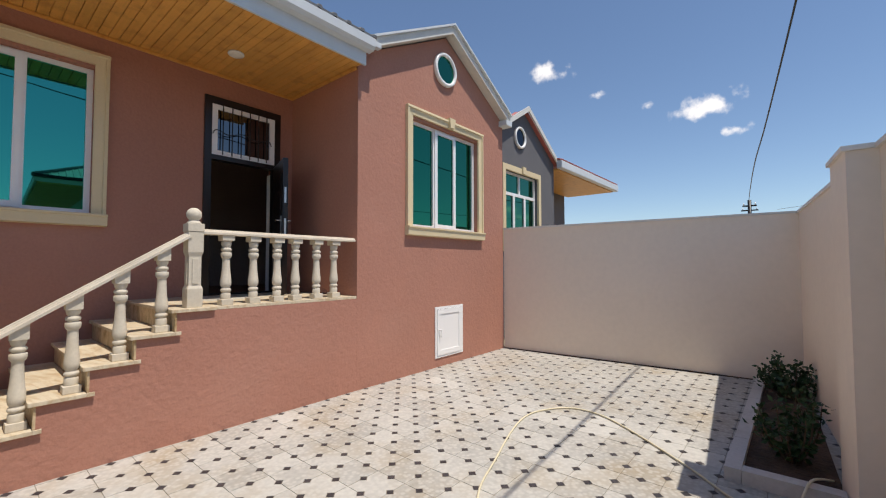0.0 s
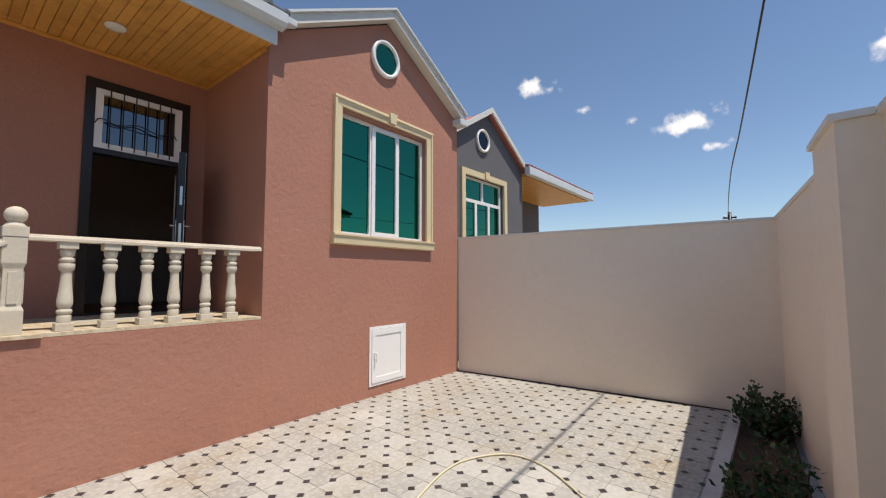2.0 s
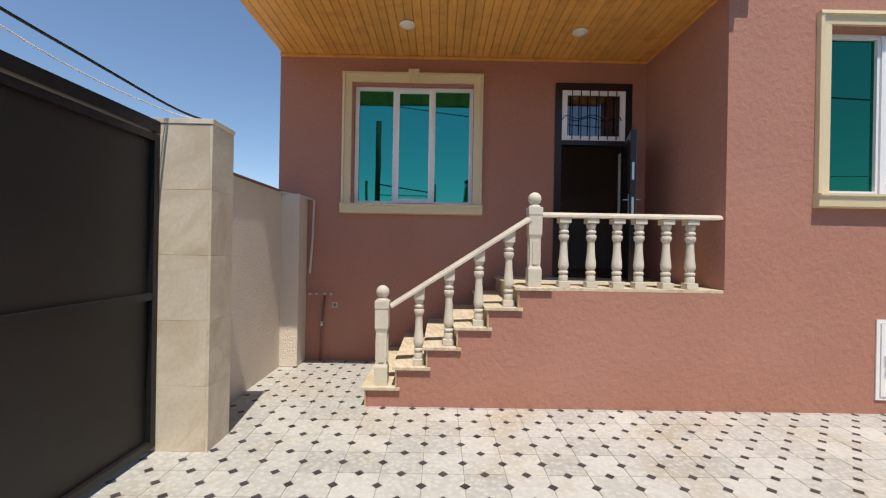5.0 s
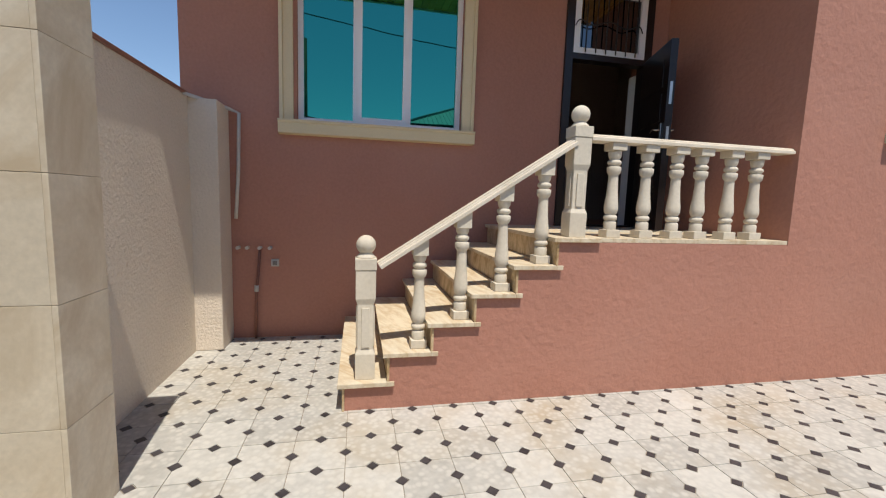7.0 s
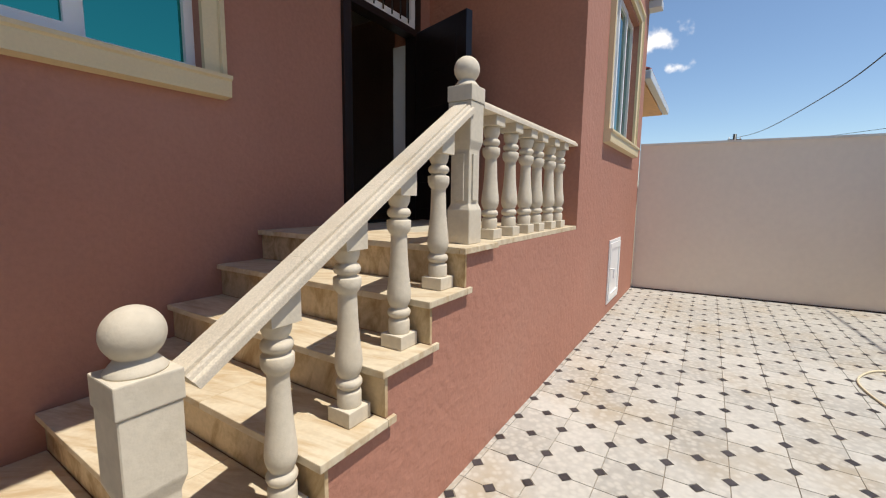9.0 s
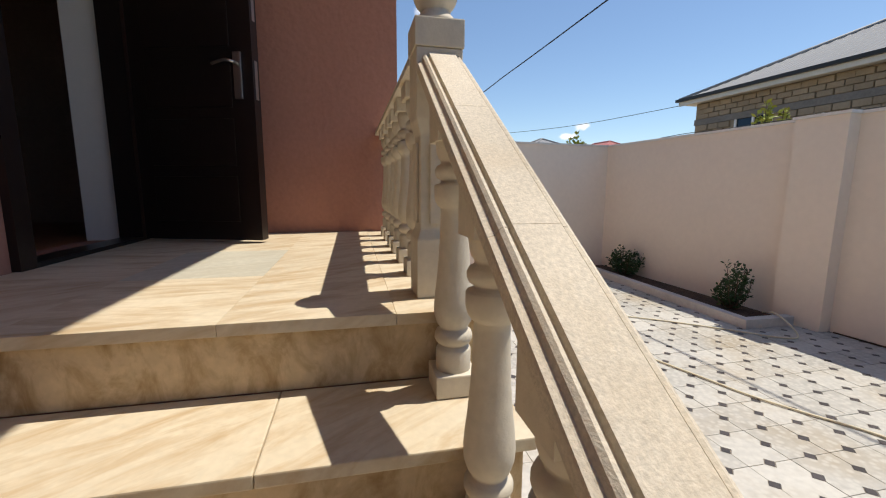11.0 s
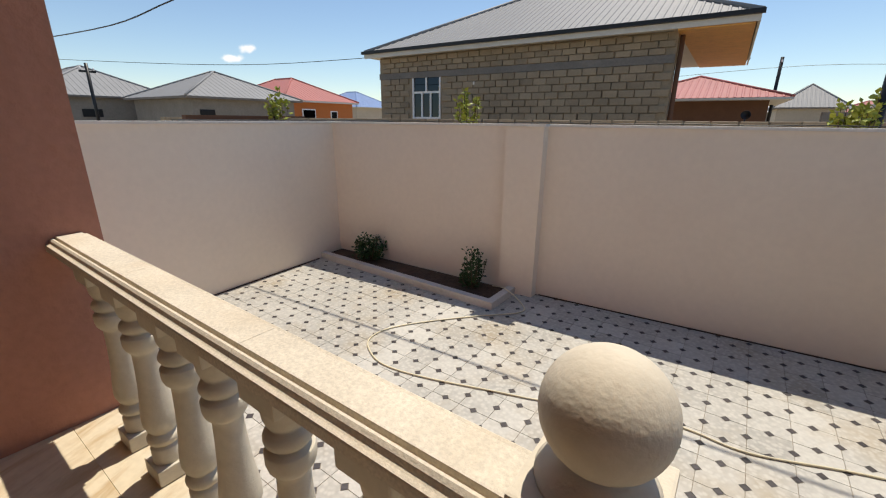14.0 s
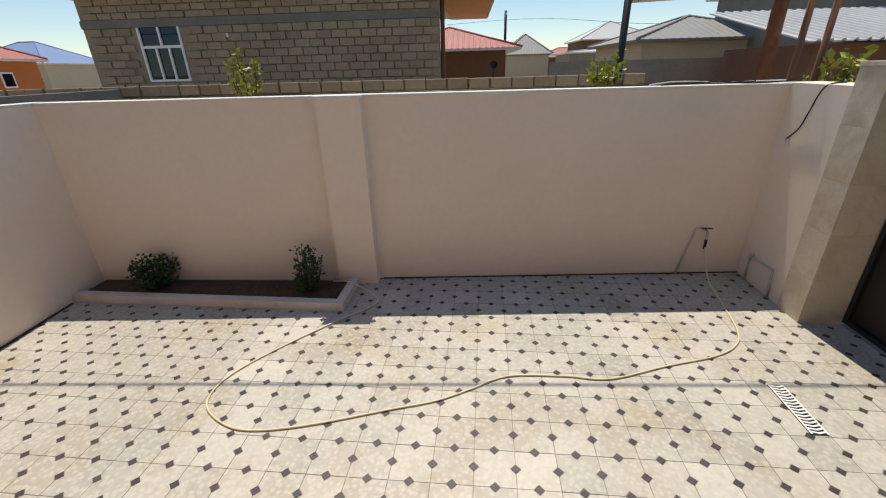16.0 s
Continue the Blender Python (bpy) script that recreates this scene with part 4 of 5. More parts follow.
shrub("shrub", "small dark green leafy shrub in the planting bed", 6.22, -4.07, 0.05, 0.46, 0.28, 0.055, M_LEAF, 3, 18, 46)
shrub("shrub", "small dark green shrub with upright shoots in the bed", 4.27, -4.1, 0.05, 0.56, 0.22, 0.05, M_LEAF, 8, 15, 42)
shrub("tree", "young tree with yellow-green leaves behind the wall", 5.3, -6.0, -0.06, 0.7, 0.23, 0.09, M_LEAFY, 5, 13, 24, trunk=2.03, category="tree")
shrub("tree", "young tree with yellow-green leaves behind the wall", 0.37, -6.0, -0.06, 0.68, 0.22, 0.085, M_LEAFY, 6, 14, 26, trunk=2.02, category="tree")
shrub("tree", "young tree with yellow-green leaves behind the wall", -2.45, -6.0, -0.06, 0.7, 0.28, 0.12, M_LEAFY, 7, 12, 17, trunk=1.95, category="tree")
shrub("tree", "young tree with yellow-green leaves behind the wall", 10.6, -6.0, -0.06, 0.85, 0.3, 0.12, M_LEAFY, 9, 12, 17, trunk=2.0, category="tree")

# ---- hose, tap, pipes, drain ----
hose_pts = [(4.06, -4.3, 0.06), (3.8, -4.18, 0.12), (3.50, -4.08, 0.014), (3.43, -3.85, 0.012), (3.78, -3.475, 0.012), (4.213, -2.955, 0.012), (4.44, -2.573, 0.012), (4.42, -2.27, 0.012), (4.137, -2.076, 0.012),
            (3.852, -2.049, 0.012), (3.449, -2.141, 0.012), (2.92, -2.319, 0.012), (2.574, -2.433, 0.012), (2.308, -2.577, 0.012), (1.974, -2.763, 0.012), (1.492, -2.794, 0.012), (1.12, -2.784, 0.012),
            (0.586, -2.984, 0.012), (0.11, -3.145, 0.012), (-0.172, -3.336, 0.012), (-0.31, -3.6, 0.012), (-0.411, -4.074, 0.012), (-0.44, -4.5, 0.1), (-0.445, -4.74, 0.42)]
hose = tagged(part("garden_hose", tube(bmesh.new(), smooth_path(hose_pts, 8), 0.008, 7), M_HOSE), "yellowed garden hose trailing across the paving", "hose")
tap = thing("garden_tap", "small wall tap with a grey supply pipe", "tap", (-0.35, -4.84, 0.5))
part("pipe", tube(bmesh.new(), [(-0.21, -4.81, 0.0), (-0.34, -4.822, 0.6), (-0.42, -4.828, 0.615)], 0.013, 8), M_PIPE, tap)
part("spout", tube(bmesh.new(), smooth_path([(-0.43, -4.84, 0.6), (-0.44, -4.79, 0.6), (-0.445, -4.74, 0.57), (-0.445, -4.74, 0.49)], 4), 0.016, 8), M_CHROME, tap)
part("tap_lever", B(-0.51, -0.39, -4.79, -4.77, 0.62, 0.632, bevel=0.003), M_BLACK, tap, "black lever")
part("connector", tube(bmesh.new(), [(-0.445, -4.74, 0.38), (-0.445, -4.74, 0.5)], 0.017, 8), M_BLACK, tap)
loop = thing("pipe_loop", "grey plastic pipe loop rising from the paving", "pipe", (-0.96, -4.5, 0))
part("pipe", tube(bmesh.new(), [(-0.965, -4.70, 0.0), (-0.965, -4.70, 0.31), (-0.965, -4.29, 0.33), (-0.965, -4.25, 0.0)], 0.014, 8), M_PIPE, loop)
part("elbow", tube(bmesh.new(), [(-0.965, -4.70, 0.26), (-0.965, -4.70, 0.34), (-0.965, -4.66, 0.35)], 0.02, 8), M_PIPE, loop)

drain = thing("drain_grate", "white slotted drain grate set in the paving", "drain", (-0.19, -2.55, 0.01))
part("tray", B(-0.25, -0.13, -2.80, -2.30, 0.002, 0.007), M_BLACK, drain)
for xx in (-0.25, -0.142):
    part("rim", B(xx, xx + 0.012, -2.80, -2.30, 0.0075, 0.014), M_PVC, drain)
for k in range(16):
    yy = -2.795 + k * 0.031
    g = bmesh.new()
    prism(g, [(-0.237, yy), (-0.19, yy + 0.012), (-0.143, yy), (-0.143, yy + 0.015), (-0.19, yy + 0.027), (-0.237, yy + 0.015)], "z", 0.0075, 0.013)
    part("slat", g, M_PVC, drain)

wp = thing("supply_pipes", "brown supply pipes and valves on the stucco wall", "pipe", (-0.85, Y_BACK, 0))
part("riser_pipe", tube(bmesh.new(), [(-0.88, Y_BACK - 0.03, 0), (-0.87, Y_BACK - 0.03, 0.4), (-0.83, Y_BACK - 0.03, 0.86)], 0.013, 8), M_PIPEBROWN, wp)
part("pipe_collar", tube(bmesh.new(), [(-0.868, Y_BACK - 0.03, 0.46), (-0.865, Y_BACK - 0.03, 0.52)], 0.02, 8), M_PIPE, wp)
for px in (-1.02, -0.94, -0.83, -0.74):
    part("stub", tube(bmesh.new(), [(px, Y_BACK, 0.88), (px, Y_BACK - 0.06, 0.88)], 0.017, 8), M_PIPE, wp)
sk = thing("wall_socket", "small grey outdoor socket box on the wall", "socket", (-0.7, Y_BACK, 0.73))
part("box", B(-0.735, -0.665, Y_BACK - 0.02, Y_BACK, 0.7, 0.77, bevel=0.004), M_PIPE, sk)
part("insert", B(-0.72, -0.68, Y_BACK - 0.024, Y_BACK - 0.019, 0.715, 0.755), M_CEMENT, sk)
dp = thing("drain_pipe", "thin grey downpipe bent over the buttress", "pipe", (-1.0, Y_BACK - 0.03, 1.6))
part("pipe", tube(bmesh.new(), [(-1.3, 1.1, 2.16), (-1.06, 1.47, 2.13), (-0.985, 1.49, 2.1), (-1.0, 1.49, 1.6), (-1.03, 1.49, 1.15)], 0.016, 8), M_PIPE, dp)

# loose cables on the wall by the gate
def cable(name, label, pts, r, mat, seg=5, steps=6):
    return tagged(part(name, tube(bmesh.new(), smooth_path(pts, steps), r, seg), mat), label, "cable")


cable("loose_cable", "black cable hanging loose down the wall by the gate", [(-1.15, -4.4, 2.24), (-0.97, -4.4, 2.2), (-0.965, -4.5, 1.95), (-0.97, -4.57, 1.8), (-0.97, -4.7, 1.68)], 0.007, M_BLACK)
for k, (dy, dz) in enumerate(((-0.06, -0.06), (-0.02, -0.1), (0.03, -0.08))):
    cable("wire_end", "bare white wire end of a loose cable", [(-0.97, -4.69, 1.69), (-0.965, -4.69 + dy, 1.69 + dz * 0.4), (-0.96, -4.70 + dy * 1.6, 1.69 + dz)], 0.003, M_PVC)
cable("loose_cable", "black cable strung along the top of the gate", [(-1.2, -0.7, 2.475), (-1.3, -0.95, 2.5), (-1.36, -1.8, 2.56), (-1.4, -2.8, 2.6), (-1.4, -3.7, 2.4)], 0.009, M_BLACK)
cable("loose_cable", "thin white cable sagging above the gate", [(-1.25, -0.72, 2.473), (-1.33, -1.0, 2.46), (-1.38, -1.7, 2.47), (-1.4, -2.8, 2.58), (-1.4, -3.75, 2.39)], 0.005, M_PVC)
for k in range(4):
    rng = random.Random(40 + k)
    pts = [(x_, front_y(x_) - 0.02 + rng.uniform(-0.05, 0.03), Z_W + 0.058 + rng.uniform(0, 0.035)) for x_ in [0.6 - 0.3 * k * 0.4 - 0.28 * j for j in range(6)]]
    cable("loose_cable", "tangled cable lying along the wall top", pts, 0.006, (M_BLACK, M_PVC, M_BLACK, M_BLACK)[k])
cable("loose_cable", "thin dark cable lying along the wall coping", [(6.0 - 0.5 * j, front_y(6.0 - 0.5 * j) - 0.05 + 0.02 * math.sin(j * 2.1), Z_W + 0.058 + 0.012 * math.sin(j * 1.7) ** 2) for j in range(12)], 0.005, M_BLACK)
cable("overhead_cable", "thick black power cable slung over the yard", [(-2.2, -5.3, 6.0), (0.5, -4.95, 5.5), (4, -4.55, 5.05), (7.27, -4.21, 4.75), (11, -3.8, 4.42), (14.4, -3.42, 4.2), (24, -2.75, 4.6), (35.5, -2.11, 5.75)], 0.014, M_BLACK)
cable("overhead_cable", "thin overhead wire running to the eaves opposite", [(13.3, -11.9, 4.5), (20, -10, 4.45), (30, -7, 5.0), (42, -3.5, 5.9)], 0.012, M_BLACK)


def pole(name, label, x, y, h, r, mat, arm=0.0, lean=0.0):
    p = thing(name, label, "pole", (x, y, -0.06), "street poles")
    part("shaft", tube(bmesh.new(), [(x, y, -0.06), (x + lean, y, h)], r, 10), mat, p)
    if arm:
        part("cross_arm", B(x + lean - 0.05, x + lean + 0.05, y - arm, y + arm, h - 0.45, h - 0.35), mat, p)
        for k in (-0.8, 0, 0.8):
            part("insulator", tube(bmesh.new(), [(x + lean, y + k * arm, h - 0.35), (x + lean, y + k * arm, h - 0.2)], 0.035, 8), M_PVC, p)
    return p


pole("utility_pole", "dark timber utility pole with a cross arm", 35.5, -2.11, 6.0, 0.11, M_BLACK, 0.4)
pole("utility_pole", "slim dark utility pole with a short cross arm", 29.4, -8.4, 4.6, 0.08, M_BLACK, 0.35)
pole("utility_pole", "distant timber utility pole with a cross arm", 44, -3.2, 6.2, 0.12, M_BLACK, 0.6)
pole("utility_pole", "distant timber utility pole with a cross arm", -0.3, -32, 5.6, 0.09, M_BLACK, 0.6)
pole("steel_post", "thick rusty steel pipe post with flaked paint", -1.63, -6.0, 5.5, 0.085, M_RUST, lean=0.02)
pole("steel_post", "slim dark steel post", -1.98, -6.0, 3.6, 0.04, M_BROWN)
pole("steel_post", "slim dark steel post", -2.28, -6.0, 3.6, 0.04, M_BROWN)
fp = pole("steel_post", "black steel post carrying a pipe frame", 0.22, -6.0, 3.5, 0.045, M_BLACK)
part("top_pipe", tube(bmesh.new(), [(0.22, -6.0, 3.1), (-1.63, -6.0, 3.15)], 0.02, 8), M_PIPE, fp, "pale horizontal pipe")
part("brace", tube(bmesh.new(), [(0.22, -6.0, 3.2), (-0.4, -6.0, 3.3), (-1.6, -6.0, 3.5)], 0.02, 8), M_BLACK, fp)


cable("overhead_cable", "distant wires strung between far poles", [(29.0, -38, 6.1), (14, -35, 5.1), (-0.3, -32, 5.35), (-9, -31, 4.7), (-20, -30, 4.9)], 0.012, M_BLACK)
dish = thing("satellite_dish", "black satellite dish on a short stand behind the wall", "satellite dish", (1.1, -20, -0.06))
part("stand", tube(bmesh.new(), [(1.1, -20, -0.06), (1.1, -20, 2.32)], 0.03, 8), M_BLACK, dish)
bowl = lathe(bmesh.new(), [(0.012, 0.0), (0.08, 0.012), (0.14, 0.04), (0.17, 0.062), (0.164, 0.068), (0.135, 0.048), (0.075, 0.02), (0.012, 0.009)], 24)
bmesh.ops.transform(bowl, matrix=Matrix.Translation((1.1, -19.97, 2.34)) @ Matrix.Rotation(radians(-75), 4, "X"), verts=bowl.verts)
part("bowl", bowl, M_BLACK, dish)
street = [t for t in bpy.data.objects if t.parent is None and t.name.startswith(("tree", "steel_post", "utility_pole", "satellite_dish")) and abs(t.location.x - 35.5) > 1]


# ---- neighbouring houses ----
def wall_pieces(house, x0, x1, y, z0, z1, bw, bh, mat, holes, rng, out=-1, thick=0.05, limit=300):
    """Courses of blocks proud of a mortar bed, each one a part, facing +y."""
    meshes = []
    for k in range(5):
        g = bmesh.new()
        box(g, -bw / 2 + 0.008 + 0.006 * k, bw / 2 - 0.008, 0, thick + 0.006 * k, 0.008, bh - 0.008 - 0.003 * (k % 3))
        bmesh.ops.bevel(g, geom=[e for e in g.edges if all(v.co.y > 0.01 for v in e.verts)], offset=0.01, segments=1, affect="EDGES")
        meshes.append(mesh_of("block", g, mat))
    row, z, n = 0, z0, 0
    while z + bh <= z1 + 0.001:
        x = x0 + (0 if row % 2 else bw / 2)
        while x + bw <= x1 + bw / 2 and n < limit:
            cx = x + bw / 2
            if cx + bw / 2 < x1 + 0.01 and not any(h[0] < cx + bw / 2 and cx - bw / 2 < h[1] and h[2] < z + bh and z < h[3] for h in holes):
                o = new("block", rng.choice(meshes))
                o.parent = house
                o.matrix_parent_inverse = house.matrix_basis.inverted()
                o.location = (cx, y, z)
                n += 1
            x += bw
        row, z = row + 1, z + bh


def hip_roof(house, x0, x1, y0, y1, ze, zr, mat, pitch_rib=0.25, over=0.0):
    cx0, cx1, cy0, cy1 = x0 - over, x1 + over, y0 - over, y1 + over
    w, d = cx1 - cx0, cy1 - cy0
    if w >= d:
        r0, r1 = (cx0 + d / 2, (cy0 + cy1) / 2, zr), (cx1 - d / 2, (cy0 + cy1) / 2, zr)
        ends = [((cx1, cy1, ze), (cx0, cy1, ze), r0, r1), ((cx0, cy0, ze), (cx1, cy0, ze), r1, r0), ((cx0, cy1, ze), (cx0, cy0, ze), r0, r0), ((cx1, cy0, ze), (cx1, cy1, ze), r1, r1)]
    else:
        r0, r1 = ((cx0 + cx1) / 2, cy0 + w / 2, zr), ((cx0 + cx1) / 2, cy1 - w / 2, zr)
        ends = [((cx0, cy1, ze), (cx0, cy0, ze), r0, r1), ((cx1, cy0, ze), (cx1, cy1, ze), r1, r0), ((cx0, cy0, ze), (cx1, cy0, ze), r0, r0), ((cx1, cy1, ze), (cx0, cy1, ze), r1, r1)]
    for a, b, c, e in ends:
        ribs = max(6, int((Vector(a) - Vector(b)).length / pitch_rib))
        part("roof_slope", sheet_roof(bmesh.new(), a, b, c, e, ribs, 0.016), mat, house)
    for a, b in (((cx0, cy0, ze), r0), ((cx0, cy1, ze), r0 if w >= d else r1), ((cx1, cy1, ze), r1), ((cx1, cy0, ze), r1 if w >= d else r0), (r0, r1)):
        part("ridge_cap", tube(bmesh.new(), [Vector(a) + Vector((0, 0, 0.03)), Vector(b) + Vector((0, 0, 0.03))], 0.06, 6), mat, house)


def plain_house(label, x0, x1, y0, y1, ze, zr, wall, roof_mat, windows=(), over=0.4):
    h = thing("house", label, "house", ((x0 + x1) / 2, (y0 + y1) / 2, -0.06), "houses beyond the wall")
    part("wall", B(x0, x1, y0, y1, -0.06, ze), wall, h)
    part("fascia", B(x0 - over, x1 + over, y0 - over, y1 + over, ze + 0.002, ze + 0.1), M_RAKE if roof_mat != M_ROOF else M_CEMENT, h)
    hip_roof(h, x0, x1, y0, y1, ze + 0.11, zr, roof_mat, 0.3, over)
    for side, u, z, w, hh in windows:
        if side == "w":
            wn = part("window", B(x0 - 0.05, x0 - 0.001, u - w / 2, u + w / 2, z, z + hh), M_PVC, h)
            part("pane", B(x0 - 0.06, x0 - 0.051, u - w / 2 + 0.08, u + w / 2 - 0.08, z + 0.08, z + hh - 0.08), M_GLASSBLUE, wn)
        elif side == "n":
            wn = part("window", B(u - w / 2, u + w / 2, y1 + 0.001, y1 + 0.05, z, z + hh), M_PVC, h)
            part("pane", B(u - w / 2 + 0.08, u + w / 2 - 0.08, y1 + 0.051, y1 + 0.06, z + 0.08, z + hh - 0.08), M_GLASSBLUE, wn)
        else:
            part("opening", B(x0 - 0.03, x0 - 0.001, u - w / 2, u + w / 2, z, z + hh), M_BLACK, h)
    return h


# the unfinished block house opposite
HX0, HX1, HY = 2.85, 12.87, -12.4
opp = thing("house", "unfinished limestone block house with grey ribbed metal roof", "house", (8, -16.5, -0.06), "houses beyond the wall")
WIN = (10.07, 11.31, 2.53, 4.03)
part("wall", holed_wall(bmesh.new(), "x", HX0, HX1, -0.06, 4.68, HY - 0.35, HY, [WIN]), M_MORTAR, opp, "sandy mortar bed")
part("wall", B(HX0 + 1.7, HX1, -20.6, HY - 0.351, -0.06, 4.68), M_BLOCK2, opp)
part("band", B(HX0, HX1, HY + 0.001, HY + 0.055, 3.93, 4.13), M_CEMENT, opp, "grey concrete tie beam")
ow = part("window", holed_wall(bmesh.new(), "x", WIN[0], WIN[1], WIN[2], WIN[3], HY - 0.06, HY + 0.03,
    [(10.13, 10.66, 3.47, 3.97), (10.72, 11.25, 3.47, 3.97), (10.13, 10.47, 2.59, 3.4), (10.53, 10.85, 2.59, 3.4), (10.91, 11.25, 2.59, 3.4)]), M_PVC, opp)
part("pane", B(WIN[0] + 0.03, WIN[1] - 0.03, HY - 0.03, HY - 0.02, WIN[2] + 0.03, WIN[3] - 0.03), M_GLASSBLUE, ow)
part("soffit", B(1.3, 13.22, -21.0, -12.05, 4.69, 4.74), M_RAKE, opp)
part("fascia", B(1.22, 13.29, -12.05, -12.0, 4.66, 4.82), M_RAKE, opp)
part("gutter", B(1.16, 13.36, -11.995, -11.9, 4.80, 4.90), M_BLACK, opp, "black gutter")
part("fascia", B(1.22, 1.27, -21.0, -12.06, 4.66, 4.82), M_RAKE, opp)
part("porch_soffit", B(1.3, HX0, -20.6, -12.06, 4.62, 4.685), M_PINE, opp, "brown boarded soffit")
part("corner_post", tube(bmesh.new(), [(HX0 - 0.08, -12.6, -0.06), (HX0 - 0.08, -12.6, 4.6)], 0.06, 8), M_BROWN, opp)
hip_roof(opp, 1.22, 13.29, -21.0, -12.0, 4.86, 7.05, M_ROOF, 0.2)
for k in range(3):
    part("mark", B(8.9 - 0.11 * k, 8.97 - 0.11 * k, HY + 0.056, HY + 0.06, 3.62, 3.72), M_COPING, opp, "faint white chalk mark")

plain_house("grey block house with a grey metal hip roof", 25.2, 32, -17.6, -11.2, 2.95, 4.65, M_BLOCK2, M_ROOF, [("o", -16.0, 1.9, 0.6, 0.4), ("o", -12.0, 2.0, 0.8, 0.4)])
plain_house("low block house with a grey metal roof", 33.5, 43, -14, -7.0, 3.0, 5.0, M_BLOCK2, M_ROOF, [("o", -9.5, 1.9, 1.0, 0.45)])
plain_house("orange rendered house with a red metal roof", 27.5, 36, -25, -18.6, 3.05, 4.9, M_ORANGE, M_ROOFRED, [("w", -20.6, 1.2, 1.2, 1.4), ("w", -23.0, 1.7, 0.7, 0.8)])
plain_house("distant house with a blue metal roof", 46, 56, -52, -44, 3.2, 5.6, M_BEIGE, M_ROOFBLUE)
plain_house("brown house with a faded red metal roof", 0.2, 6.5, -33, -25, 3.0, 4.4, M_BROWN, M_ROOFRED, over=0.8)
plain_house("distant beige house with a pale hip roof", -6.5, -1.8, -58, -50, 3.0, 5.2, M_BEIGE, M_ROOF)
plain_house("distant block house with a flat grey roof", -14, -6.5, -46, -40, 2.9, 3.3, M_BLOCK2, M_ROOFPALE)
plain_house("distant house with a dark red hip roof", -19, -11, -62, -54, 4.4, 6.6, M_BROWN, M_ROOFPALE)
plain_house("beige rendered house with a grey gabled roof", -11.5, -5.2, -27, -20, 3.0, 4.2, M_BEIGE, M_ROOF)
plain_house("grey two-storey house with a pale metal roof", -21, -9.5, -23, -15, 4.8, 6.2, M_CEMENT, M_ROOFPALE)
shed = thing("shed", "lean-to shed with pale corrugated metal roof", "shed", (-8, -12, -0.06))
part("wall", B(-13, -5.4, -14, -10.5, -0.06, 2.6), M_BROWN, shed)
part("roof_slope", sheet_roof(bmesh.new(), (-4.9, -10.0, 2.65), (-13.4, -10.0, 2.65), (-13.4, -14.3, 3.6), (-4.9, -14.3, 3.6), 34, 0.04), M_ROOFPALE, shed)
# low block wall across the lane
lane = thing("lane_wall", "rough low limestone block wall across the lane", "wall", (5, -8.2, -0.06), kind="structure")
part("bed", B(-1.0, 22, -8.45, -8.25, -0.06, 2.18), M_MORTAR, lane)
plain_rows = random.Random(12)
wall_pieces(lane, -1.0, 22, -8.25, 1.8, 2.21, 0.4, 0.2, M_BLOCK, [], plain_rows, limit=120)
lane2 = thing("lane_wall", "pale block boundary wall farther off", "wall", (-4, -15, -0.06), kind="structure")
part("bed", B(-9, -0.5, -15.3, -15.0, -0.06, 2.4), M_BLOCK2, lane2)
lane3 = thing("lane_wall", "grey plastered boundary wall beyond the yard", "wall", (14, -5, -0.06), kind="structure")
part("bed", B(9.0, 9.2, -9, -3.0, -0.06, 2.1), M_CEMENT, lane3)
part("panel", B(14, 14.2, -9.5, -5.5, -0.06, 2.2), M_BROWN, lane3)

street += [t for t in bpy.data.objects if t.parent is None and t.name.startswith(("house", "shed", "lane_wall"))]

# grey neighbour behind the far wall
NY = 0.6
nb = thing("house", "grey stucco neighbour house with red roof and porch eaves", "house", (9, 3, -0.06), "row houses")
bm = holed_wall(bmesh.new(), "x", 6.95, 10.2, -0.06, 4.0, NY, NY + 0.3, [(7.72, 9.25, 1.9, 3.58)])
g2 = bmesh.new()
prism(g2, [(6.95, 4.0), (10.2, 4.0), (10.2, 4.12), (8.62, 5.08), (6.95, 4.12)], "y", NY, NY + 0.3)
g2.to_mesh(gm)
g2.free()
bm.from_mesh(gm)
part("wall", bm, M_GREY, nb)
part("wall", B(9.95, 10.2, NY + 0.301, 2.1, -0.06, 4.0), M_GREY, nb)
part("wall", holed_wall(bmesh.new(), "x", 10.2, 14.3, -0.06, 4.0, 2.1, 2.35, [(11.2, 12.6, 1.8, 3.3)]), M_GREY, nb)
part("soffit", B(10.2, 14.6, NY - 0.12, 2.1, 3.98, 4.02), M_PINE, nb, "yellow pine soffit")
part("gutter", B(10.1, 14.7, NY - 0.28, NY - 0.13, 4.0, 4.2, bevel=0.02), M_FASCIA, nb)
part("roof_slope", sheet_roof(bmesh.new(), (10.1, NY - 0.25, 4.24), (14.7, NY - 0.25, 4.24), (13.2, 3.6, 5.3), (10.1, 3.6, 5.3), 22), M_ROOFRED, nb)
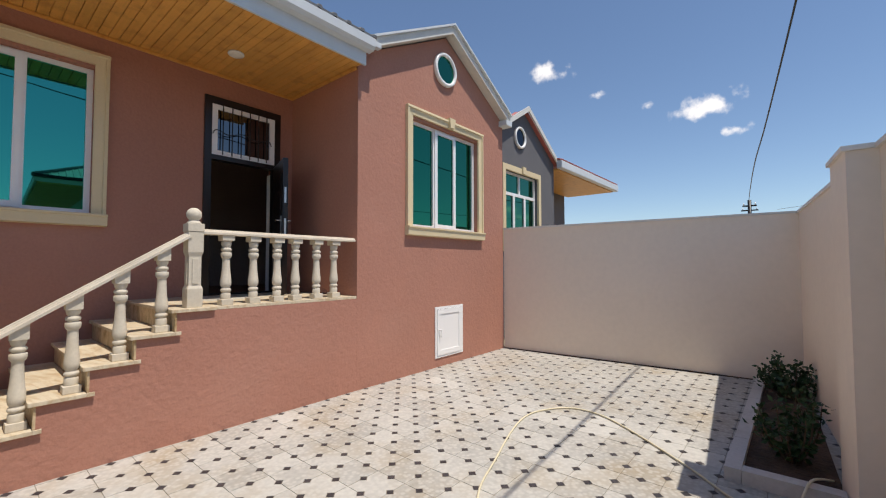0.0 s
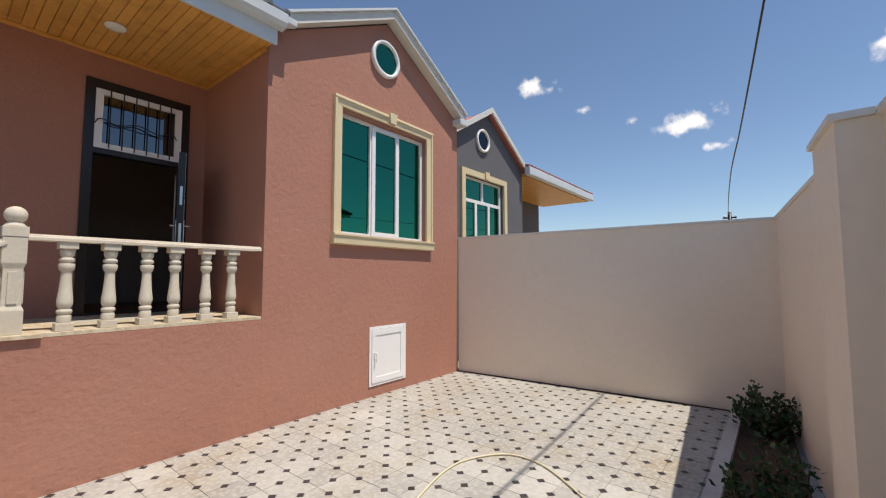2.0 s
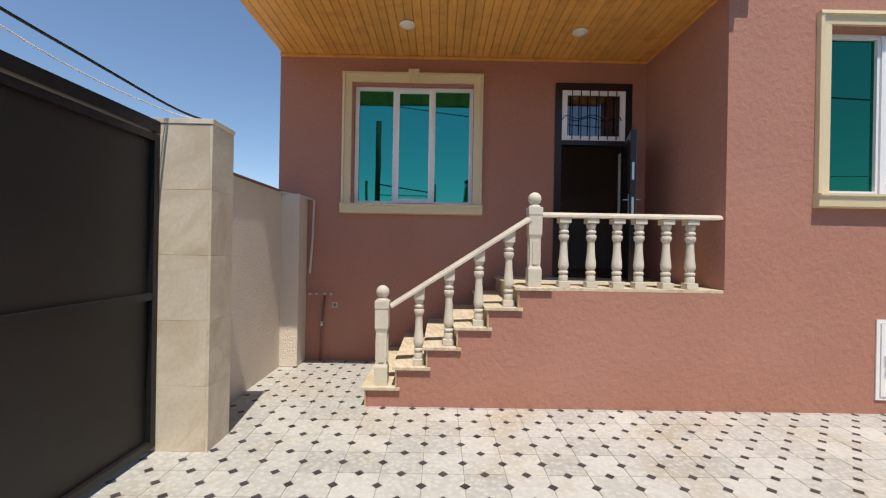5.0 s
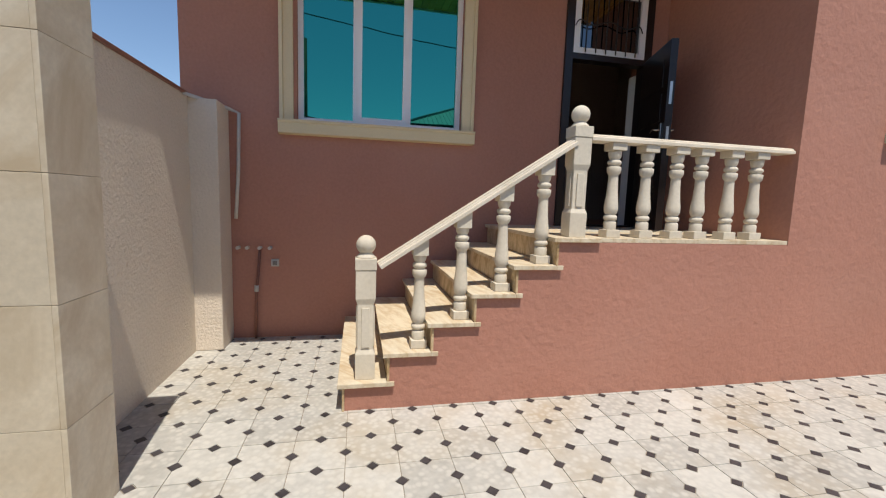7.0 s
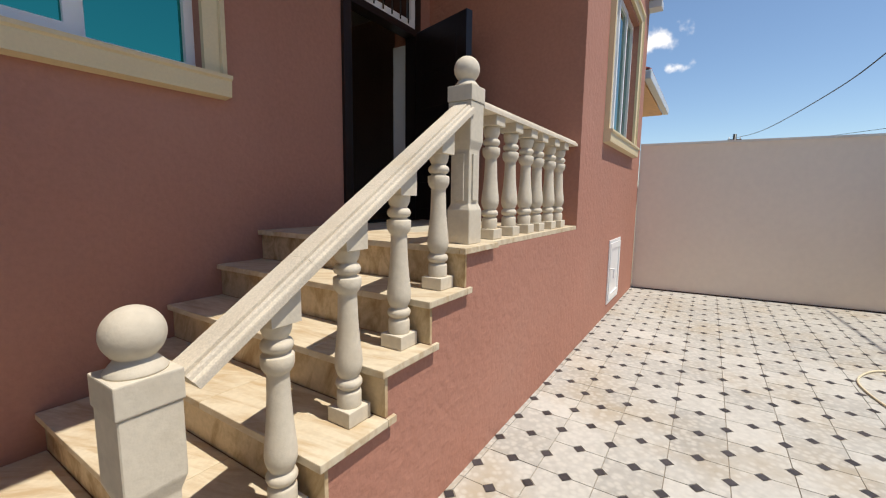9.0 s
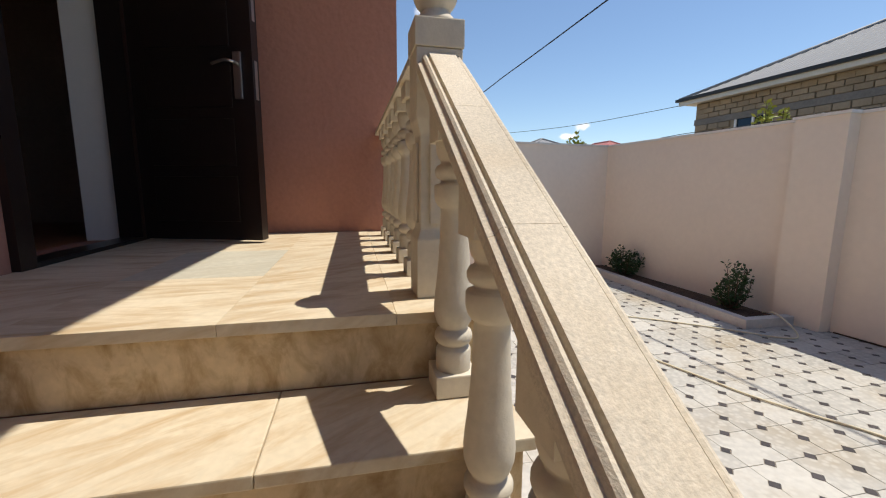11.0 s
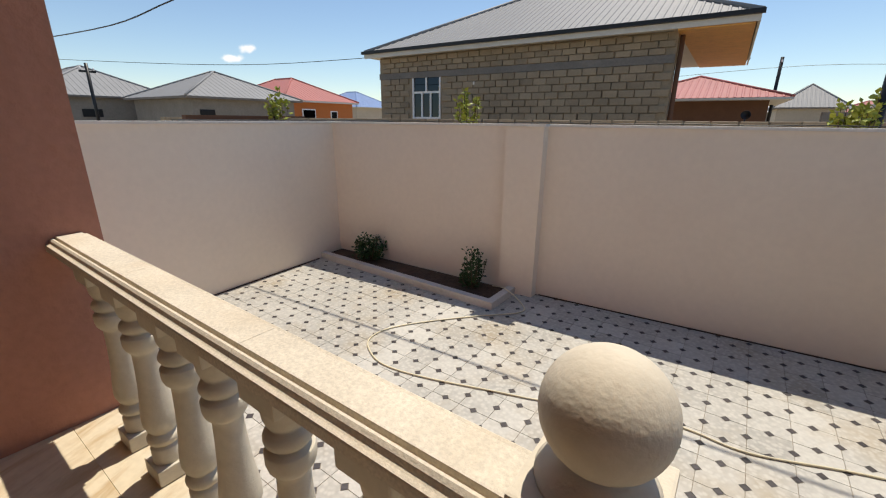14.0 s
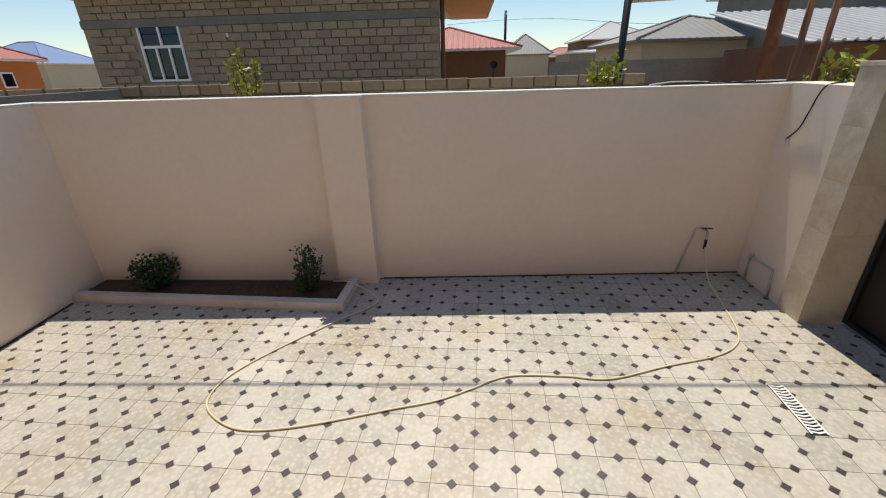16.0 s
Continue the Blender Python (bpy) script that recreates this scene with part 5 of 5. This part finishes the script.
for sx in (-1, 1):
    x_e = 6.9 if sx < 0 else 10.28
    part("roof_slope", sheet_roof(bmesh.new(), (x_e, NY - 0.08 if sx > 0 else 6.5, 4.12), (x_e, 6.5 if sx > 0 else NY - 0.08, 4.12), (8.62, 6.5 if sx > 0 else NY - 0.08, 5.13), (8.62, NY - 0.08 if sx > 0 else 6.5, 5.13), 24), M_ROOFRED, nb)
    part("rake_board", prism(bmesh.new(), [(x_e, 4.05), (8.62, 5.08), (8.62, 5.2), (x_e, 4.17)], "y", NY - 0.15, NY - 0.11), M_RAKE, nb)
part("window_surround", holed_wall(bmesh.new(), "x", 7.6, 9.37, 1.78, 3.7, NY - 0.05, NY - 0.001, [(7.72, 9.25, 1.9, 3.58)]), M_TRIM, nb)
part("keystone", B(8.42, 8.56, NY - 0.09, NY - 0.051, 3.58, 3.74), M_TRIM, nb)
nw = part("window", holed_wall(bmesh.new(), "x", 7.72, 9.25, 1.9, 3.58, NY + 0.06, NY + 0.13,
    [(7.78, 8.46, 3.12, 3.53), (8.52, 9.19, 3.12, 3.53), (7.78, 8.2, 1.95, 3.05), (8.28, 8.7, 1.95, 3.05), (8.78, 9.19, 1.95, 3.05)]), M_PVC, nb)
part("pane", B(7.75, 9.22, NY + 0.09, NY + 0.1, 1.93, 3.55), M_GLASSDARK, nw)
part("window_surround", holed_wall(bmesh.new(), "x", 11.1, 12.7, 1.7, 3.4, 2.05, 2.099, [(11.2, 12.6, 1.8, 3.3)]), M_TRIM, nb)
part("pane", B(11.2, 12.6, 2.15, 2.17, 1.8, 3.3), M_GLASS, nb)
round_window("window_4", "round white-rimmed attic window of the grey house", 8.52, 4.47, NY, 0.25, M_GLASSBLUE)

# far houses and hills on the skyline
for k in range(14):
    rng = random.Random(90 + k)
    a = radians(-100 + k * 9.0)
    dist = rng.uniform(70, 120)
    cx, cy = dist * math.cos(a), dist * math.sin(a)
    w = rng.uniform(4, 6)
    plain_house("distant low house on the skyline", cx - w, cx + w, cy - w * 0.8, cy + w * 0.8, rng.uniform(2.5, 3.0), rng.uniform(3.8, 4.8), rng.choice([M_BEIGE, M_BLOCK2, M_BROWN]), rng.choice([M_ROOF, M_ROOFRED, M_ROOFPALE]))
street += [t for t in bpy.data.objects if t.parent is None and t.name.startswith("house") and t.location.xy.length > 60]
street = list(dict.fromkeys(street))
bm = bmesh.new()
prev = None
for k in range(120):
    a = radians(-130 + k * 1.5)
    h = 12 + 26 * (0.5 + 0.5 * noise.noise((k * 0.11, 0.3, 0))) + 8 * noise.noise((k * 0.5, 2, 0))
    cur = (bm.verts.new((1400 * math.cos(a), 1400 * math.sin(a), -2)), bm.verts.new((1450 * math.cos(a), 1450 * math.sin(a), max(h, 4))))
    if prev:
        bm.faces.new((prev[0], cur[0], cur[1], prev[1]))
    prev = cur
tagged(part("backdrop_hills", bm, M_HILL), "hazy blue hills on the horizon", "hills", kind="structure")

# ---- paving and block pieces ----
wall_pieces(opp, HX0, HX1, HY, 2.1, 3.93, 0.42, 0.203, M_BLOCK, [(WIN[0] - 0.02, WIN[1] + 0.02, WIN[2] - 0.02, WIN[3] + 0.1)], random.Random(4), limit=230)
wall_pieces(opp, HX0, HX1, HY, 4.135, 4.66, 0.42, 0.17, M_BLOCK, [], random.Random(5), limit=75)

opp.location += Vector((0.14, 0, -0.40))
# the street lies at a slight angle to the yard
STREET = Matrix.Translation((1.6, 0.4, 0.0)) @ Matrix.Rotation(0.037, 4, "Z") @ Matrix.Translation((-1.6, -0.4, 0))
for o in street:
    o.matrix_basis = STREET @ o.matrix_basis
    o.location.z += 0.009 * o.location.xy.length
nb.location += Vector((0.12, 0, 0.05))

yard = tagged(part("floor_yard", B(-1.6, far_x(-4.6), -5.2, Y_BACK, -0.05, -0.004), M_JOINT), "yard paved in pale terrazzo tiles with dark diamond inlays", "floor", kind="structure")
T = 0.2786
X0, Y0 = 1.693, -0.059
q = 0.036
h = T / 2 - 0.0016
ring = [(-h, -h), (-q, -h), (0, -h + q), (q, -h), (h, -h), (h, -q), (h - q, 0), (h, q), (h, h), (q, h), (0, h - q), (-q, h), (-h, h), (-h, q), (-h + q, 0), (-h, -q)]


def tile_into(bm, cx, cy, dz):
    top = [bm.verts.new((cx + x * 0.993, cy + y * 0.993, dz)) for x, y in ring]
    low = [bm.verts.new((cx + x, cy + y, -0.004)) for x, y in ring]
    bm.faces.new(top)
    n = len(ring)
    for k in range(n):
        bm.faces.new((low[k], low[(k + 1) % n], top[(k + 1) % n], top[k]))


tile_meshes = []
for k in range(4):
    g = bmesh.new()
    tile_into(g, 0, 0, 0.0005 * k)
    tile_meshes.append(mesh_of("tile", g, M_TILE))
rest, dots = bmesh.new(), bmesh.new()
rng = random.Random(77)
for i in range(-13, 21):
    for j in range(-19, 7):
        cx, cy = X0 + (i + 0.5) * T, Y0 + (j + 0.5) * T
        if not (-1.5 < cx < far_x(cy) + 0.1 and -5.15 < cy < Y_BACK):
            continue
        under_stairs = cx > 0.15 and cy > 0.15
        if under_stairs or cy < front_y(cx) - 0.1:
            continue
        for dx, dy in ((0, -T / 2), (-T / 2, 0)):
            c = Vector((cx + dx, cy + dy, 0.0006))
            s = (q - 0.003) * rng.uniform(0.9, 1.05)
            if c.y > 0 and c.x > -0.03: continue
            dots.faces.new([dots.verts.new(c + Vector(v)) for v in ((-s, 0, 0), (0, -s, 0), (s, 0, 0), (0, s, 0))])
        if -0.9 < cx < 4.6 and -4.2 < cy < -0.1:
            o = new("tile", rng.choice(tile_meshes))
            o.location = (cx, cy, 0)
            o.parent = yard
        else:
            tile_into(rest, cx, cy, 0.0005 * rng.randrange(4))
tagged(part("tiles", rest, M_TILE, yard), kind="stuff")
tagged(part("inlays", dots, M_INLAY, yard, "dark diamond stone inlays"), kind="stuff")
